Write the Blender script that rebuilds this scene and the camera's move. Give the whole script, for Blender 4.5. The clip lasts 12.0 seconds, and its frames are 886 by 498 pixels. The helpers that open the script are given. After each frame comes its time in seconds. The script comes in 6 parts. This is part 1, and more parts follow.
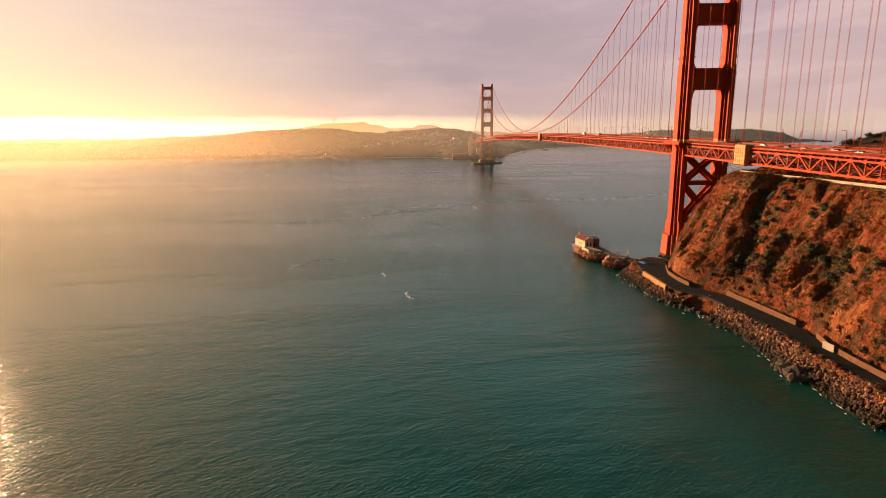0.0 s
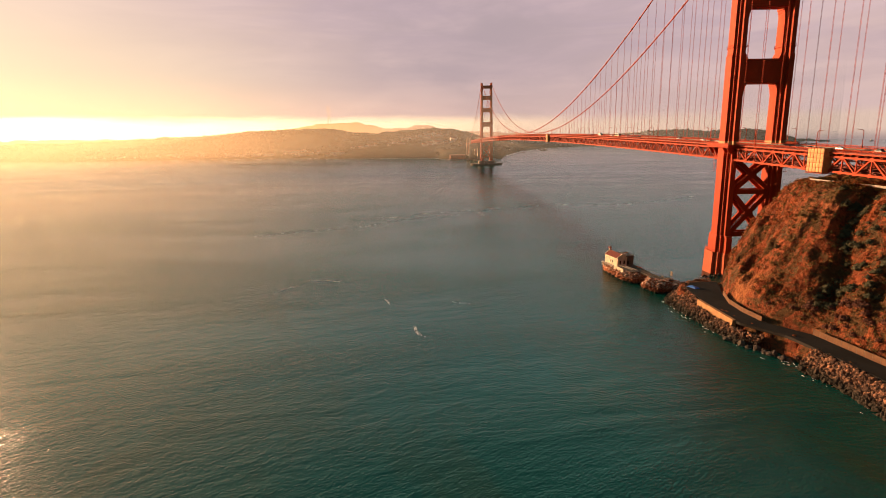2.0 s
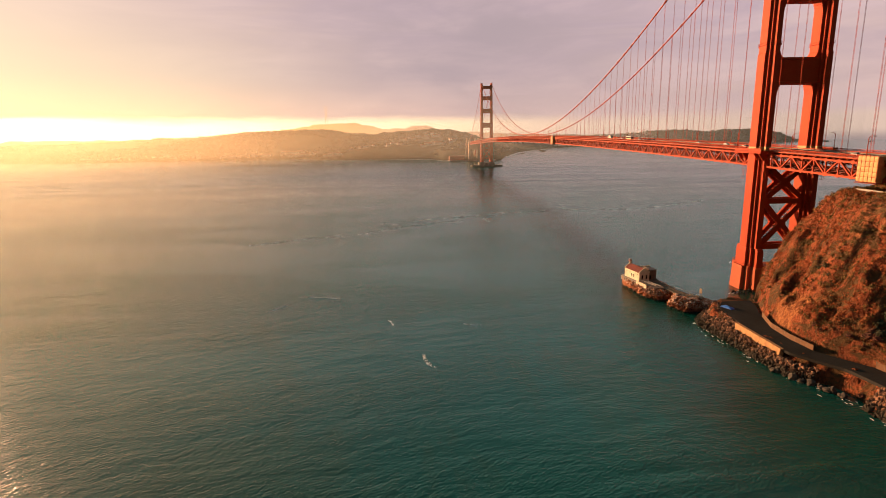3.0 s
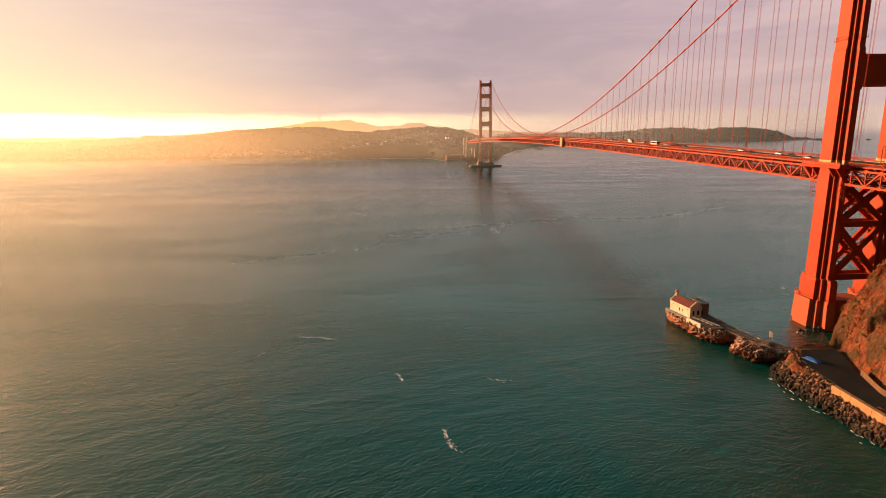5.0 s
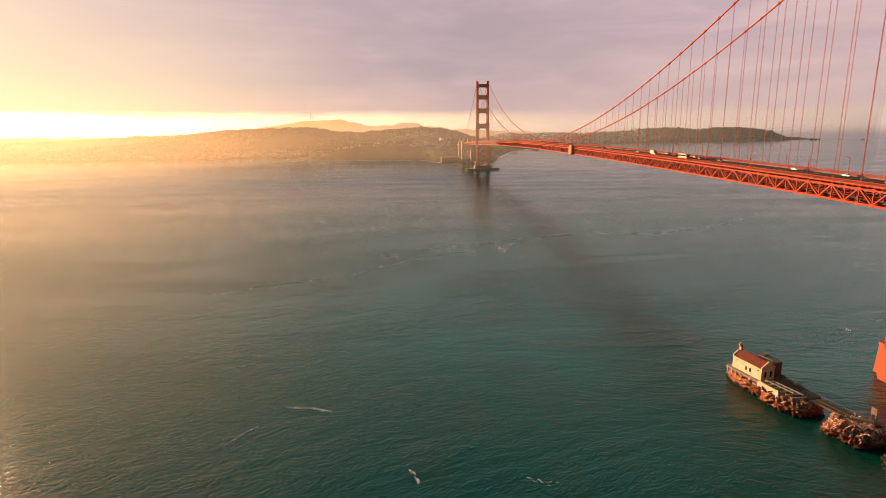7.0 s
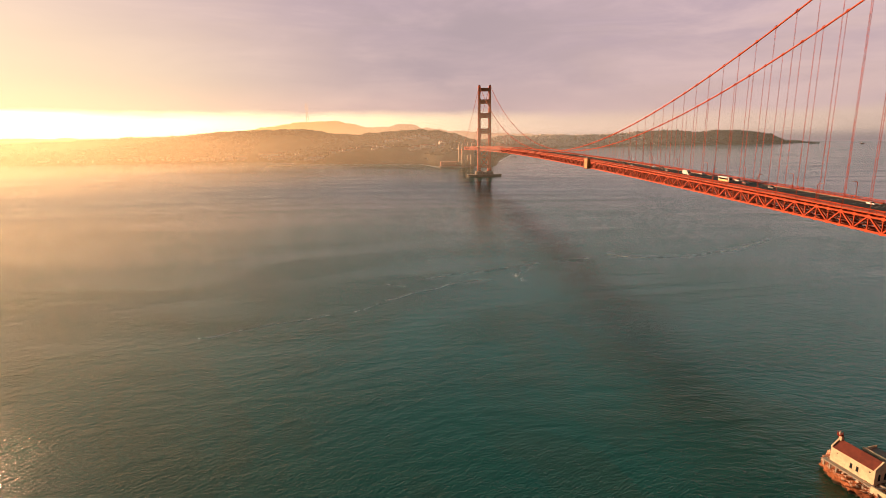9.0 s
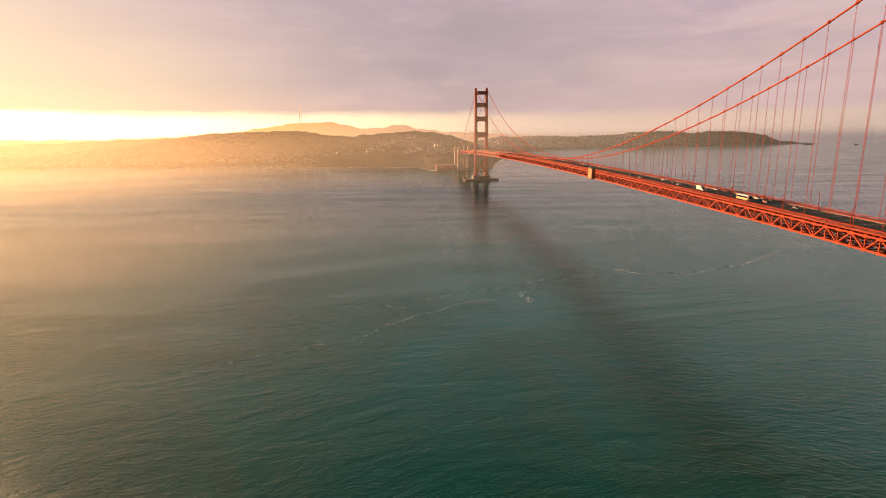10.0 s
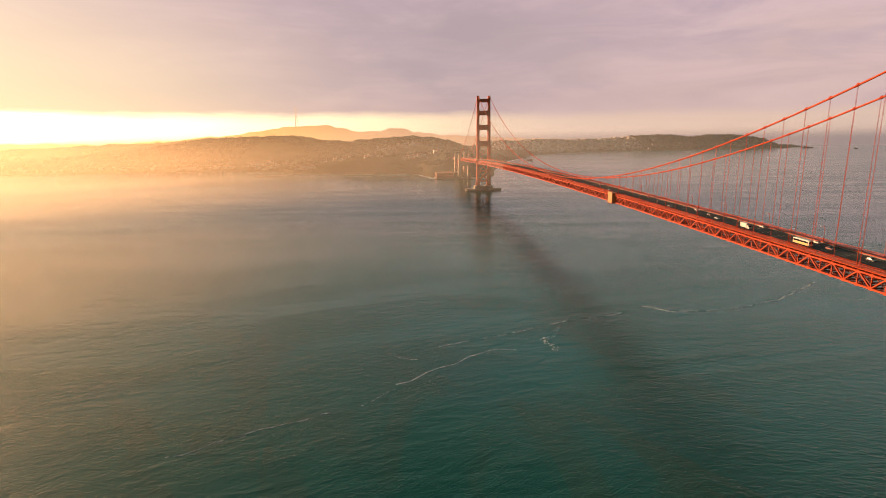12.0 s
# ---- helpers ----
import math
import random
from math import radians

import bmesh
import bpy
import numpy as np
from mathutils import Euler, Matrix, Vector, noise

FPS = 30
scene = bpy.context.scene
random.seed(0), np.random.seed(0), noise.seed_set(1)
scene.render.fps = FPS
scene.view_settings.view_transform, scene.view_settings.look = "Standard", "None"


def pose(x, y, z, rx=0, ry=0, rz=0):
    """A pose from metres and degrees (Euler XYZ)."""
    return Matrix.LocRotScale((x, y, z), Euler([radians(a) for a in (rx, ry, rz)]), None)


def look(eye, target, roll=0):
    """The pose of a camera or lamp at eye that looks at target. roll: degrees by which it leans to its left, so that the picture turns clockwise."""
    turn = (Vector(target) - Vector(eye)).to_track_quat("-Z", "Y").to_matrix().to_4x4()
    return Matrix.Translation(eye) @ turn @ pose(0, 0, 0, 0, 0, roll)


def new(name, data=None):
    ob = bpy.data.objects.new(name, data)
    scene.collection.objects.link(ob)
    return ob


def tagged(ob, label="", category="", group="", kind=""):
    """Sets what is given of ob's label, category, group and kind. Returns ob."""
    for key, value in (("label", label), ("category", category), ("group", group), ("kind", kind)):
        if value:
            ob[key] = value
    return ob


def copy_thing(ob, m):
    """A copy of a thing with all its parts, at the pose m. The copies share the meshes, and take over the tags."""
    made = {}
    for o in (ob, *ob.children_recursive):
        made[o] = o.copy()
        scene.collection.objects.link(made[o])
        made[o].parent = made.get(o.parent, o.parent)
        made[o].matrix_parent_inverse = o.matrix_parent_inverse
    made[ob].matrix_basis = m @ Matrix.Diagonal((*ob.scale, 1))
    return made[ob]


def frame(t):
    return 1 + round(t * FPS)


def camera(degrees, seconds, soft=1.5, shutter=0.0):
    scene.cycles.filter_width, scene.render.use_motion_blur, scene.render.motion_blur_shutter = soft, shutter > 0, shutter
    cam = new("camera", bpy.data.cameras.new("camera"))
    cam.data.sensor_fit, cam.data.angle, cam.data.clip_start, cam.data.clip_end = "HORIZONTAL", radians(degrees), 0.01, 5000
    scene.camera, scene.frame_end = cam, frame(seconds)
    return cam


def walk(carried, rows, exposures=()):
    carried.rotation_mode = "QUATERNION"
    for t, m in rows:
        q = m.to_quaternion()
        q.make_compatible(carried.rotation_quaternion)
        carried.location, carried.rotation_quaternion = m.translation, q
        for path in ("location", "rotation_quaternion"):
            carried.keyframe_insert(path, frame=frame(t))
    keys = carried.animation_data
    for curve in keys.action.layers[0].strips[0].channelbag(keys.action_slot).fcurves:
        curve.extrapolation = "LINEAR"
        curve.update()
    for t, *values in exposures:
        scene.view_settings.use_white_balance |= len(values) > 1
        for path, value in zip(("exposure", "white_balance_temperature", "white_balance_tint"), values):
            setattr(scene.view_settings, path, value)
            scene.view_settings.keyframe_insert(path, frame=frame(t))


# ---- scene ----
cam = camera(78.929, 12.0, soft=0.9)
# seconds, eye x y z, heading to the west of the bridge's axis, pitch, roll
ROWS = [
    (0, -183.30, -364.71, 81.73, 1.620, -11.786, -0.902),
    (0.5, -185.01, -352.07, 81.76, 1.779, -11.773, -0.916),
    (1, -186.88, -339.34, 81.88, 1.916, -11.782, -0.943),
    (1.5, -188.90, -326.67, 82.18, 2.041, -11.798, -0.988),
    (2, -191.17, -313.93, 83.05, 2.144, -11.787, -1.016),
    (2.5, -193.49, -301.24, 84.29, 2.269, -11.770, -1.047),
    (3, -195.71, -288.58, 85.72, 2.401, -11.768, -1.071),
    (5, -203.49, -239.49, 91.94, 3.057, -12.106, -0.939),
    (5.5, -205.20, -227.40, 93.83, 3.277, -12.199, -0.953),
    (6, -207.03, -215.09, 96.21, 3.522, -12.237, -0.971),
    (6.5, -208.93, -202.71, 98.89, 3.725, -12.257, -0.964),
    (7, -210.87, -190.43, 101.64, 3.894, -12.253, -0.941),
    (9, -219.38, -143.70, 114.38, 4.355, -12.247, -0.725),
    (9.5, -221.25, -131.73, 119.22, 4.658, -12.255, -0.721),
    (10, -223.17, -119.97, 124.06, 4.981, -12.261, -0.755),
    (10.5, -225.24, -108.31, 128.88, 5.220, -12.285, -0.788),
    (11, -227.46, -96.68, 133.71, 5.326, -12.284, -0.793),
    (11.5, -229.73, -85.06, 138.57, 5.371, -12.257, -0.782),
    (12, -231.98, -73.45, 143.49, 5.419, -12.186, -0.768),
]
walk(cam, [(t, pose(x, y, z, 0, 0, -yaw) @ pose(0, 0, 0, 90 + pitch) @ pose(0, 0, 0, 0, 0, roll))
           for t, x, y, z, yaw, pitch, roll in ROWS], [(0, 0.4), (12, 0.4)])

# ---- world and sun: a low sun under a high cloud deck, with a clear strip along the horizon ----
SUN_AZ, SUN_EL = -47.0, 5.5          # degrees from the bridge's axis (+y) towards west (+x); height
SUN_DIR = Vector((math.sin(radians(SUN_AZ)) * math.cos(radians(SUN_EL)),
                  math.cos(radians(SUN_AZ)) * math.cos(radians(SUN_EL)), math.sin(radians(SUN_EL))))


class Nodes:
    """A short way to write node trees."""

    def __init__(self, tree):
        self.tree = tree
        tree.nodes.clear()

    def add(self, kind, **inputs):
        n = self.tree.nodes.new(kind)
        for key, value in inputs.items():
            key = int(key[1:]) if key[0] == "i" and key[1:].isdigit() else key.replace("_", " ")
            self.put(n.inputs[key], value)
        return n

    def put(self, socket, value):
        if isinstance(value, bpy.types.NodeSocket):
            self.tree.links.new(value, socket)
        else:
            socket.default_value = value

    def math(self, op, a, b=0.0, c=0.0, clamp=False):
        n = self.tree.nodes.new("ShaderNodeMath")
        n.operation, n.use_clamp = op, clamp
        for k, v in enumerate((a, b, c)):
            self.put(n.inputs[k], v)
        return n.outputs[0]

    def mix(self, f, a, b, how="MIX"):
        n = self.tree.nodes.new("ShaderNodeMix")
        n.data_type, n.blend_type, n.clamp_factor = "RGBA", how, True
        self.put(n.inputs[0], f)
        self.put(n.inputs[6], rgba(a))
        self.put(n.inputs[7], rgba(b))
        return n.outputs[2]

    def range(self, v, a, b, c=0.0, d=1.0, smooth=True):
        n = self.tree.nodes.new("ShaderNodeMapRange")
        n.interpolation_type = "SMOOTHSTEP" if smooth else "LINEAR"
        for k, x in enumerate((v, a, b, c, d)):
            self.put(n.inputs[k], x)
        return n.outputs[0]

    def noise(self, vector, scale, detail=4.0, rough=0.55, distort=0.0):
        n = self.add("ShaderNodeTexNoise", Scale=scale, Detail=detail, Roughness=rough, Distortion=distort)
        self.put(n.inputs["Vector"], vector)
        return n.outputs[0]

    def stretched(self, vector, lx, ly, turn):
        """Coordinates in which patterns are lx and ly times as long, along axes turned by so many degrees."""
        n = self.tree.nodes.new("ShaderNodeMapping")
        n.vector_type = "TEXTURE"
        self.put(n.inputs[0], vector)
        n.inputs[2].default_value = (0, 0, radians(turn))
        n.inputs[3].default_value = (lx, ly, 1)
        return n.outputs[0]

    def scaled(self, vector, sx, sy, sz, rz=0.0):
        n = self.tree.nodes.new("ShaderNodeMapping")
        self.put(n.inputs[0], vector)
        n.inputs[2].default_value = (0, 0, radians(rz))
        n.inputs[3].default_value = (sx, sy, sz)
        return n.outputs[0]


def rgba(c):
    return (*c, 1.0) if isinstance(c, (tuple, list)) and len(c) == 3 else c


world = bpy.data.worlds.new("world")
scene.world = world
world.use_nodes = True
w = Nodes(world.node_tree)
direction = w.add("ShaderNodeTexCoord").outputs["Generated"]
axes = w.tree.nodes.new("ShaderNodeSeparateXYZ")
w.put(axes.inputs[0], direction)
sky = w.tree.nodes.new("ShaderNodeTexSky")
sky.sky_type, sky.sun_disc = "NISHITA", False
sky.sun_elevation, sky.sun_rotation = radians(SUN_EL), radians(SUN_AZ)
sky.dust_density, sky.altitude = 3.0, 0.0
toward = w.tree.nodes.new("ShaderNodeVectorMath")
toward.operation = "DOT_PRODUCT"
w.put(toward.inputs[0], direction)
toward.inputs[1].default_value = SUN_DIR
near_sun = w.math("MAXIMUM", toward.outputs["Value"], 0.0)
glow_wide = w.math("POWER", near_sun, 3.0)
glow_mid = w.math("POWER", near_sun, 9.0)
glow_core = w.math("POWER", near_sun, 45.0)
streaks = w.noise(w.scaled(direction, 1.6, 1.6, 9.0), 2.2, 6.0, 0.6, 0.6)
billows = w.noise(w.scaled(direction, 1.0, 1.0, 3.5), 5.5, 5.0, 0.55, 0.3)
low = w.range(axes.outputs[2], 0.03, 0.24, 1.0, 0.0)
# the cloud deck
deck_colour = w.mix(w.range(streaks, 0.32, 0.72), (0.53, 0.395, 0.46), (0.74, 0.535, 0.55))
deck_colour = w.mix(w.math("MULTIPLY", w.range(billows, 0.42, 0.72), 0.45), deck_colour, (0.70, 0.50, 0.46))
deck_colour = w.mix(w.math("MULTIPLY", low, 0.45), deck_colour, (0.74, 0.52, 0.44))
deck_colour = w.mix(w.math("MULTIPLY", w.math("POWER", near_sun, 6.0), 0.6), deck_colour, (0.86, 0.58, 0.52))
deck_colour = w.mix(w.math("MULTIPLY", low, w.math("POWER", near_sun, 8.0)), deck_colour, (1.18, 0.90, 0.50))
deck_colour = w.mix(w.math("MULTIPLY", glow_mid, 0.55), deck_colour, (1.0, 0.79, 0.58))
bank = w.tree.nodes.new("ShaderNodeVectorMath")
bank.operation = "DOT_PRODUCT"
w.put(bank.inputs[0], direction)
bank.inputs[1].default_value = (math.sin(radians(6)) * math.cos(radians(11)), math.cos(radians(6)) * math.cos(radians(11)), math.sin(radians(11)))
bank_cover = w.math("MULTIPLY", w.math("POWER", w.math("MAXIMUM", bank.outputs["Value"], 0.0), 26.0), w.range(billows, 0.30, 0.62, 0.45, 0.95))
deck_colour = w.mix(bank_cover, deck_colour, (0.475, 0.365, 0.395))
# the clear strip under it
strip_colour = w.mix(glow_wide, (0.92, 0.66, 0.47), (1.7, 1.35, 0.80))
strip_colour = w.mix(glow_mid, strip_colour, (5.5, 4.2, 2.1))
strip_colour = w.mix(glow_core, strip_colour, (14.0, 9.8, 4.6))
edge = w.math("ADD", axes.outputs[2], w.math("MULTIPLY", w.math("SUBTRACT", streaks, 0.5), 0.034))
strip = w.math("MULTIPLY", w.range(edge, 0.019, 0.041, 1.0, 0.0), w.range(glow_wide, 0.02, 0.32, 0.5, 1.0))
# unseen sky shaped for light: teal-gold band for the water, darker zenith and north
overhead = w.range(axes.outputs[2], 0.24, 0.32)
behind = w.math("MULTIPLY", w.range(axes.outputs[1], 0.52, 0.02), w.range(glow_mid, 0.1, 0.6, 1.0, 0.0))
lofty = w.mix(w.math("POWER", near_sun, 9.0), (0.58, 1.02, 0.93), (3.4, 2.1, 0.95))
lofty = w.mix(w.range(axes.outputs[2], 0.32, 0.60), lofty, (0.11, 0.22, 0.225))
deck_colour = w.mix(overhead, deck_colour, lofty)
above = w.mix(strip, deck_colour, strip_colour)
above = w.mix(w.math("MULTIPLY", behind, w.range(axes.outputs[2], 0.95, 0.70, 0.0, 0.95)), above, (0.085, 0.080, 0.090))
# below the horizon lies the hazy far sea
sea_haze = w.mix(glow_wide, (0.40, 0.30, 0.29), (0.80, 0.55, 0.32))
full = w.mix(w.range(axes.outputs[2], -0.016, 0.004), sea_haze, above)
clear = w.add("ShaderNodeBackground", Color=sky.outputs[0], Strength=0.08)
clouds = w.add("ShaderNodeBackground", Color=full, Strength=0.77)
cover = w.add("ShaderNodeMixShader", Fac=0.94)
w.put(cover.inputs[1], clear.outputs[0])
w.put(cover.inputs[2], clouds.outputs[0])
out = w.tree.nodes.new("ShaderNodeOutputWorld")
w.put(out.inputs[0], cover.outputs[0])

sun = new("sun", bpy.data.lights.new("sun", "SUN"))
sun.data.energy, sun.data.angle, sun.data.color = 11.0, radians(6.5), (1.0, 0.55, 0.29)
sun.matrix_world = look(SUN_DIR * 3000, (0, 0, 0))

# ---- materials ----
def material(name):
    m = bpy.data.materials.new(name)
    m.use_nodes = True
    return m, Nodes(m.node_tree)


def surface(n, colour, rough=0.6, metal=0.0, bump=None, depth=0.1, spec=0.5, ior=1.5):
    b = n.add("ShaderNodeBsdfPrincipled", Roughness=rough, Metallic=metal)
    n.put(b.inputs["Base Color"], rgba(colour))
    b.inputs["IOR"].default_value = ior
    b.inputs["Specular IOR Level"].default_value = spec
    if bump is not None:
        k = n.add("ShaderNodeBump", Strength=1.0, Distance=depth, Height=bump)
        n.put(b.inputs["Normal"], k.outputs[0])
    o = n.tree.nodes.new("ShaderNodeOutputMaterial")
    n.put(o.inputs[0], b.outputs[0])
    return b


def place(n):
    return n.add("ShaderNodeNewGeometry").outputs["Position"]


def mottled(name, a, b, scale, fine, rough=0.7, depth=0.0, metal=0.0, third=None, spec=0.3):
    """Paint, stone or soil: two colours in patches, a finer grain, and some relief."""
    m, n = material(name)
    p = place(n)
    big, small = n.noise(p, scale, 5.0), n.noise(p, fine, 4.0, 0.65)
    c = n.mix(n.range(big, 0.35, 0.65), a, b)
    if third:
        c = n.mix(n.range(small, 0.55, 0.75), c, third)
    c = n.mix(n.math("MULTIPLY", n.range(small, 0.3, 0.75), 0.35), c, tuple(0.62 * v for v in a))
    surface(n, c, rough, metal, small if depth else None, depth, spec)
    return m


RED = mottled("bridge_orange_paint", (0.40, 0.051, 0.011), (0.33, 0.040, 0.010), 0.08, 1.3, 0.7, spec=0.15)
RED_WORN = mottled("weathered_orange_paint", (0.34, 0.041, 0.010), (0.28, 0.032, 0.010), 0.15, 1.1, 0.75, spec=0.15)
CONCRETE_RED = mottled("orange_pier_concrete", (0.46, 0.098, 0.036), (0.40, 0.095, 0.040), 0.12, 0.9, 0.85, 0.1)
CONCRETE = mottled("weathered_concrete", (0.30, 0.26, 0.22), (0.21, 0.19, 0.16), 0.2, 1.5, 0.9, 0.05)
CONCRETE_PALE = mottled("pale_concrete", (0.42, 0.38, 0.32), (0.33, 0.30, 0.255), 0.2, 1.5, 0.9, 0.03)
ASPHALT = mottled("asphalt", (0.026, 0.024, 0.020), (0.040, 0.036, 0.031), 0.06, 0.7, 0.9, spec=0.1)
DECK_ASPHALT = mottled("bridge_asphalt", (0.066, 0.060, 0.055), (0.090, 0.082, 0.075), 0.06, 0.7, 0.9, spec=0.1)
# the bridge's orange paint darkened: underdeck shade is put into the colour
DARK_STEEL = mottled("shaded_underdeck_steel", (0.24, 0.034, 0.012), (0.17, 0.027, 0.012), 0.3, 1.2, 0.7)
SHEET = mottled("yellow_sheeting", (0.50, 0.30, 0.10), (0.40, 0.21, 0.07), 0.35, 1.4, 0.6)

# ---- mesh helpers ----
def mesh_of(name, verts, faces, smooth=False):
    me = bpy.data.meshes.new(name)
    me.from_pydata([tuple(v) for v in verts], [], faces)
    me.update()
    if smooth:
        me.shade_smooth()
    return me


class Shape:
    """Collects boxes, beams, prisms and tubes into one mesh."""

    def __init__(self):
        self.v, self.f = [], []

    def hull(self, ring_a, ring_b, cap=True):
        n, k = len(ring_a), len(self.v)
        self.v += list(ring_a) + list(ring_b)
        self.f += [(k + i, k + (i + 1) % n, k + n + (i + 1) % n, k + n + i) for i in range(n)]
        if cap:
            self.f += [tuple(range(k + n - 1, k - 1, -1)), tuple(range(k + n, k + 2 * n))]
        return self

    def box(self, x0, x1, y0, y1, z0, z1):
        return self.hull([(x0, y0, z0), (x1, y0, z0), (x1, y1, z0), (x0, y1, z0)],
                         [(x0, y0, z1), (x1, y0, z1), (x1, y1, z1), (x0, y1, z1)])

    def beam(self, a, b, wide, tall, up=(0, 0, 1)):
        """A bar from a to b; wide across, tall along up."""
        a, b = Vector(a), Vector(b)
        d = (b - a).normalized()
        s = d.cross(Vector(up))
        s = (s.normalized() if s.length > 1e-4 else Vector((1, 0, 0))) * wide / 2
        u = s.cross(d).normalized() * tall / 2
        r = [-s - u, s - u, s + u, -s + u]
        return self.hull([tuple(a + q) for q in r], [tuple(b + q) for q in r])

    def tube(self, points, radius, sides=8):
        """A round bar through points; radius may be a list."""
        pts = [Vector(p) for p in points]
        rad = radius if isinstance(radius, (list, tuple)) else [radius] * len(pts)
        k = len(self.v)
        for i, p in enumerate(pts):
            d = (pts[min(i + 1, len(pts) - 1)] - pts[max(i - 1, 0)]).normalized()
            s = d.cross(Vector((0, 0, 1)))
            s = s.normalized() if s.length > 1e-3 else Vector((1, 0, 0))
            u = s.cross(d)
            for j in range(sides):
                a = 2 * math.pi * j / sides
                self.v.append(tuple(p + (s * math.cos(a) + u * math.sin(a)) * rad[i]))
        for i in range(len(pts) - 1):
            for j in range(sides):
                a, b = k + i * sides + j, k + i * sides + (j + 1) % sides
                self.f.append((a, b, b + sides, a + sides))
        self.f.append(tuple(range(k, k + sides)))
        self.f.append(tuple(range(k + (len(pts) - 1) * sides + sides - 1, k + (len(pts) - 1) * sides - 1, -1)))
        return self

    def made(self, name, smooth=False):
        me = mesh_of(name, self.v, self.f, smooth)
        bm = bmesh.new()
        bm.from_mesh(me)
        bmesh.ops.recalc_face_normals(bm, faces=bm.faces)
        bm.to_mesh(me)
        bm.free()
        return me


def part(name, shape, mat, parent=None, label="", kind="", smooth=False):
    """One mesh object, under a thing or a part."""
    me = shape.made(name, smooth) if isinstance(shape, Shape) else shape
    if mat is not None and not me.materials:
        me.materials.append(mat)
    ob = new(name, me)
    if parent is not None:
        ob.parent = parent
    return tagged(ob, label, kind=kind)


def thing(name, label, category, at=(0, 0, 0), group="", kind=""):
    ob = new(name)
    ob.location = at
    ob.empty_display_size = 0.5
    return tagged(ob, label, category, group, kind)


def lerp_table(table, v):
    """Straight-line look-up in a short table of (key, value)."""
    if v <= table[0][0]:
        return table[0][1]
    for (a, p), (b, q) in zip(table, table[1:]):
        if v <= b:
            return p + (q - p) * (v - a) / (b - a)
    return table[-1][1]


def smooth(a, b, v):
    t = min(1.0, max(0.0, (v - a) / (b - a)))
    return t * t * (3 - 2 * t)

# ---- the suspension bridge ----
Y_NORTH, Y_SOUTH, HALF = -7.62, 1272.54, 640.08       # tower centres, half the main span
Y_MID = (Y_NORTH + Y_SOUTH) / 2
X_CABLE, PANEL, SIDE = 13.716, 7.62, 342.9
Y_BEGIN, Y_END = Y_NORTH - 300.0, Y_SOUTH + SIDE
CABLE_LOW, CABLE_TOP = 86.5, 231.0
Y_TOWER = -4.6                                        # the north tower's legs, placed to fit the camera's view


def chord_z(y):
    """Height of the stiffening truss's bottom chord."""
    if y < Y_NORTH:
        return 66.4 + 0.0265 * (y - Y_NORTH)
    if y > Y_SOUTH:
        return 66.4 - 0.0265 * (y - Y_SOUTH)
    return 74.1 - 7.7 * ((y - Y_MID) / HALF) ** 2


def cable_z(y):
    k = (CABLE_TOP - CABLE_LOW) / HALF ** 2
    if Y_NORTH <= y <= Y_SOUTH:
        return CABLE_LOW + k * (y - Y_MID) ** 2
    d = Y_NORTH - y if y < Y_NORTH else y - Y_SOUTH
    return CABLE_TOP + (76.0 - CABLE_TOP) * d / SIDE - k * d * (SIDE - d)


ROAD = 9.2           # roadway above the truss's datum
FOOT = 1.05           # bottom chord above that datum
STEPS = [(4.05, 3.1), (2.75, 4.75), (1.4, 7.3)]       # the leg's stepped plan: half-widths across and along


def leg_ring(cx, cy, z, sx, sy):
    q = []
    for hx, hy in STEPS:
        q.append((hx * sx, hy * sy))
    out = []
    # round the stepped cross, corner by corner
    for sgx, sgy in ((1, 1), (-1, 1), (-1, -1), (1, -1)):
        corner = []
        for i, (hx, hy) in enumerate(q):
            corner.append((sgx * hx, sgy * hy))
            if i + 1 < len(q):
                corner.append((sgx * q[i + 1][0], sgy * hy))
        if sgx * sgy < 0:
            corner.reverse()
        out += corner
    return [(cx + a, cy + b, z) for a, b in out]


# foot, head, and the plan's scale of each stage of a leg
STAGES = [(13.2, 22.0, 1.20, 1.34), (22.0, 124.0, 1.00, 1.00), (124.0, 163.0, 0.88, 0.93),
          (163.0, 197.0, 0.80, 0.86), (197.0, 226.0, 0.72, 0.79)]
STRUTS = [(109.2, 122.3, 3.6), (149.2, 161.2, 3.3), (184.2, 195.0, 3.1), (214.9, 223.2, 2.8)]


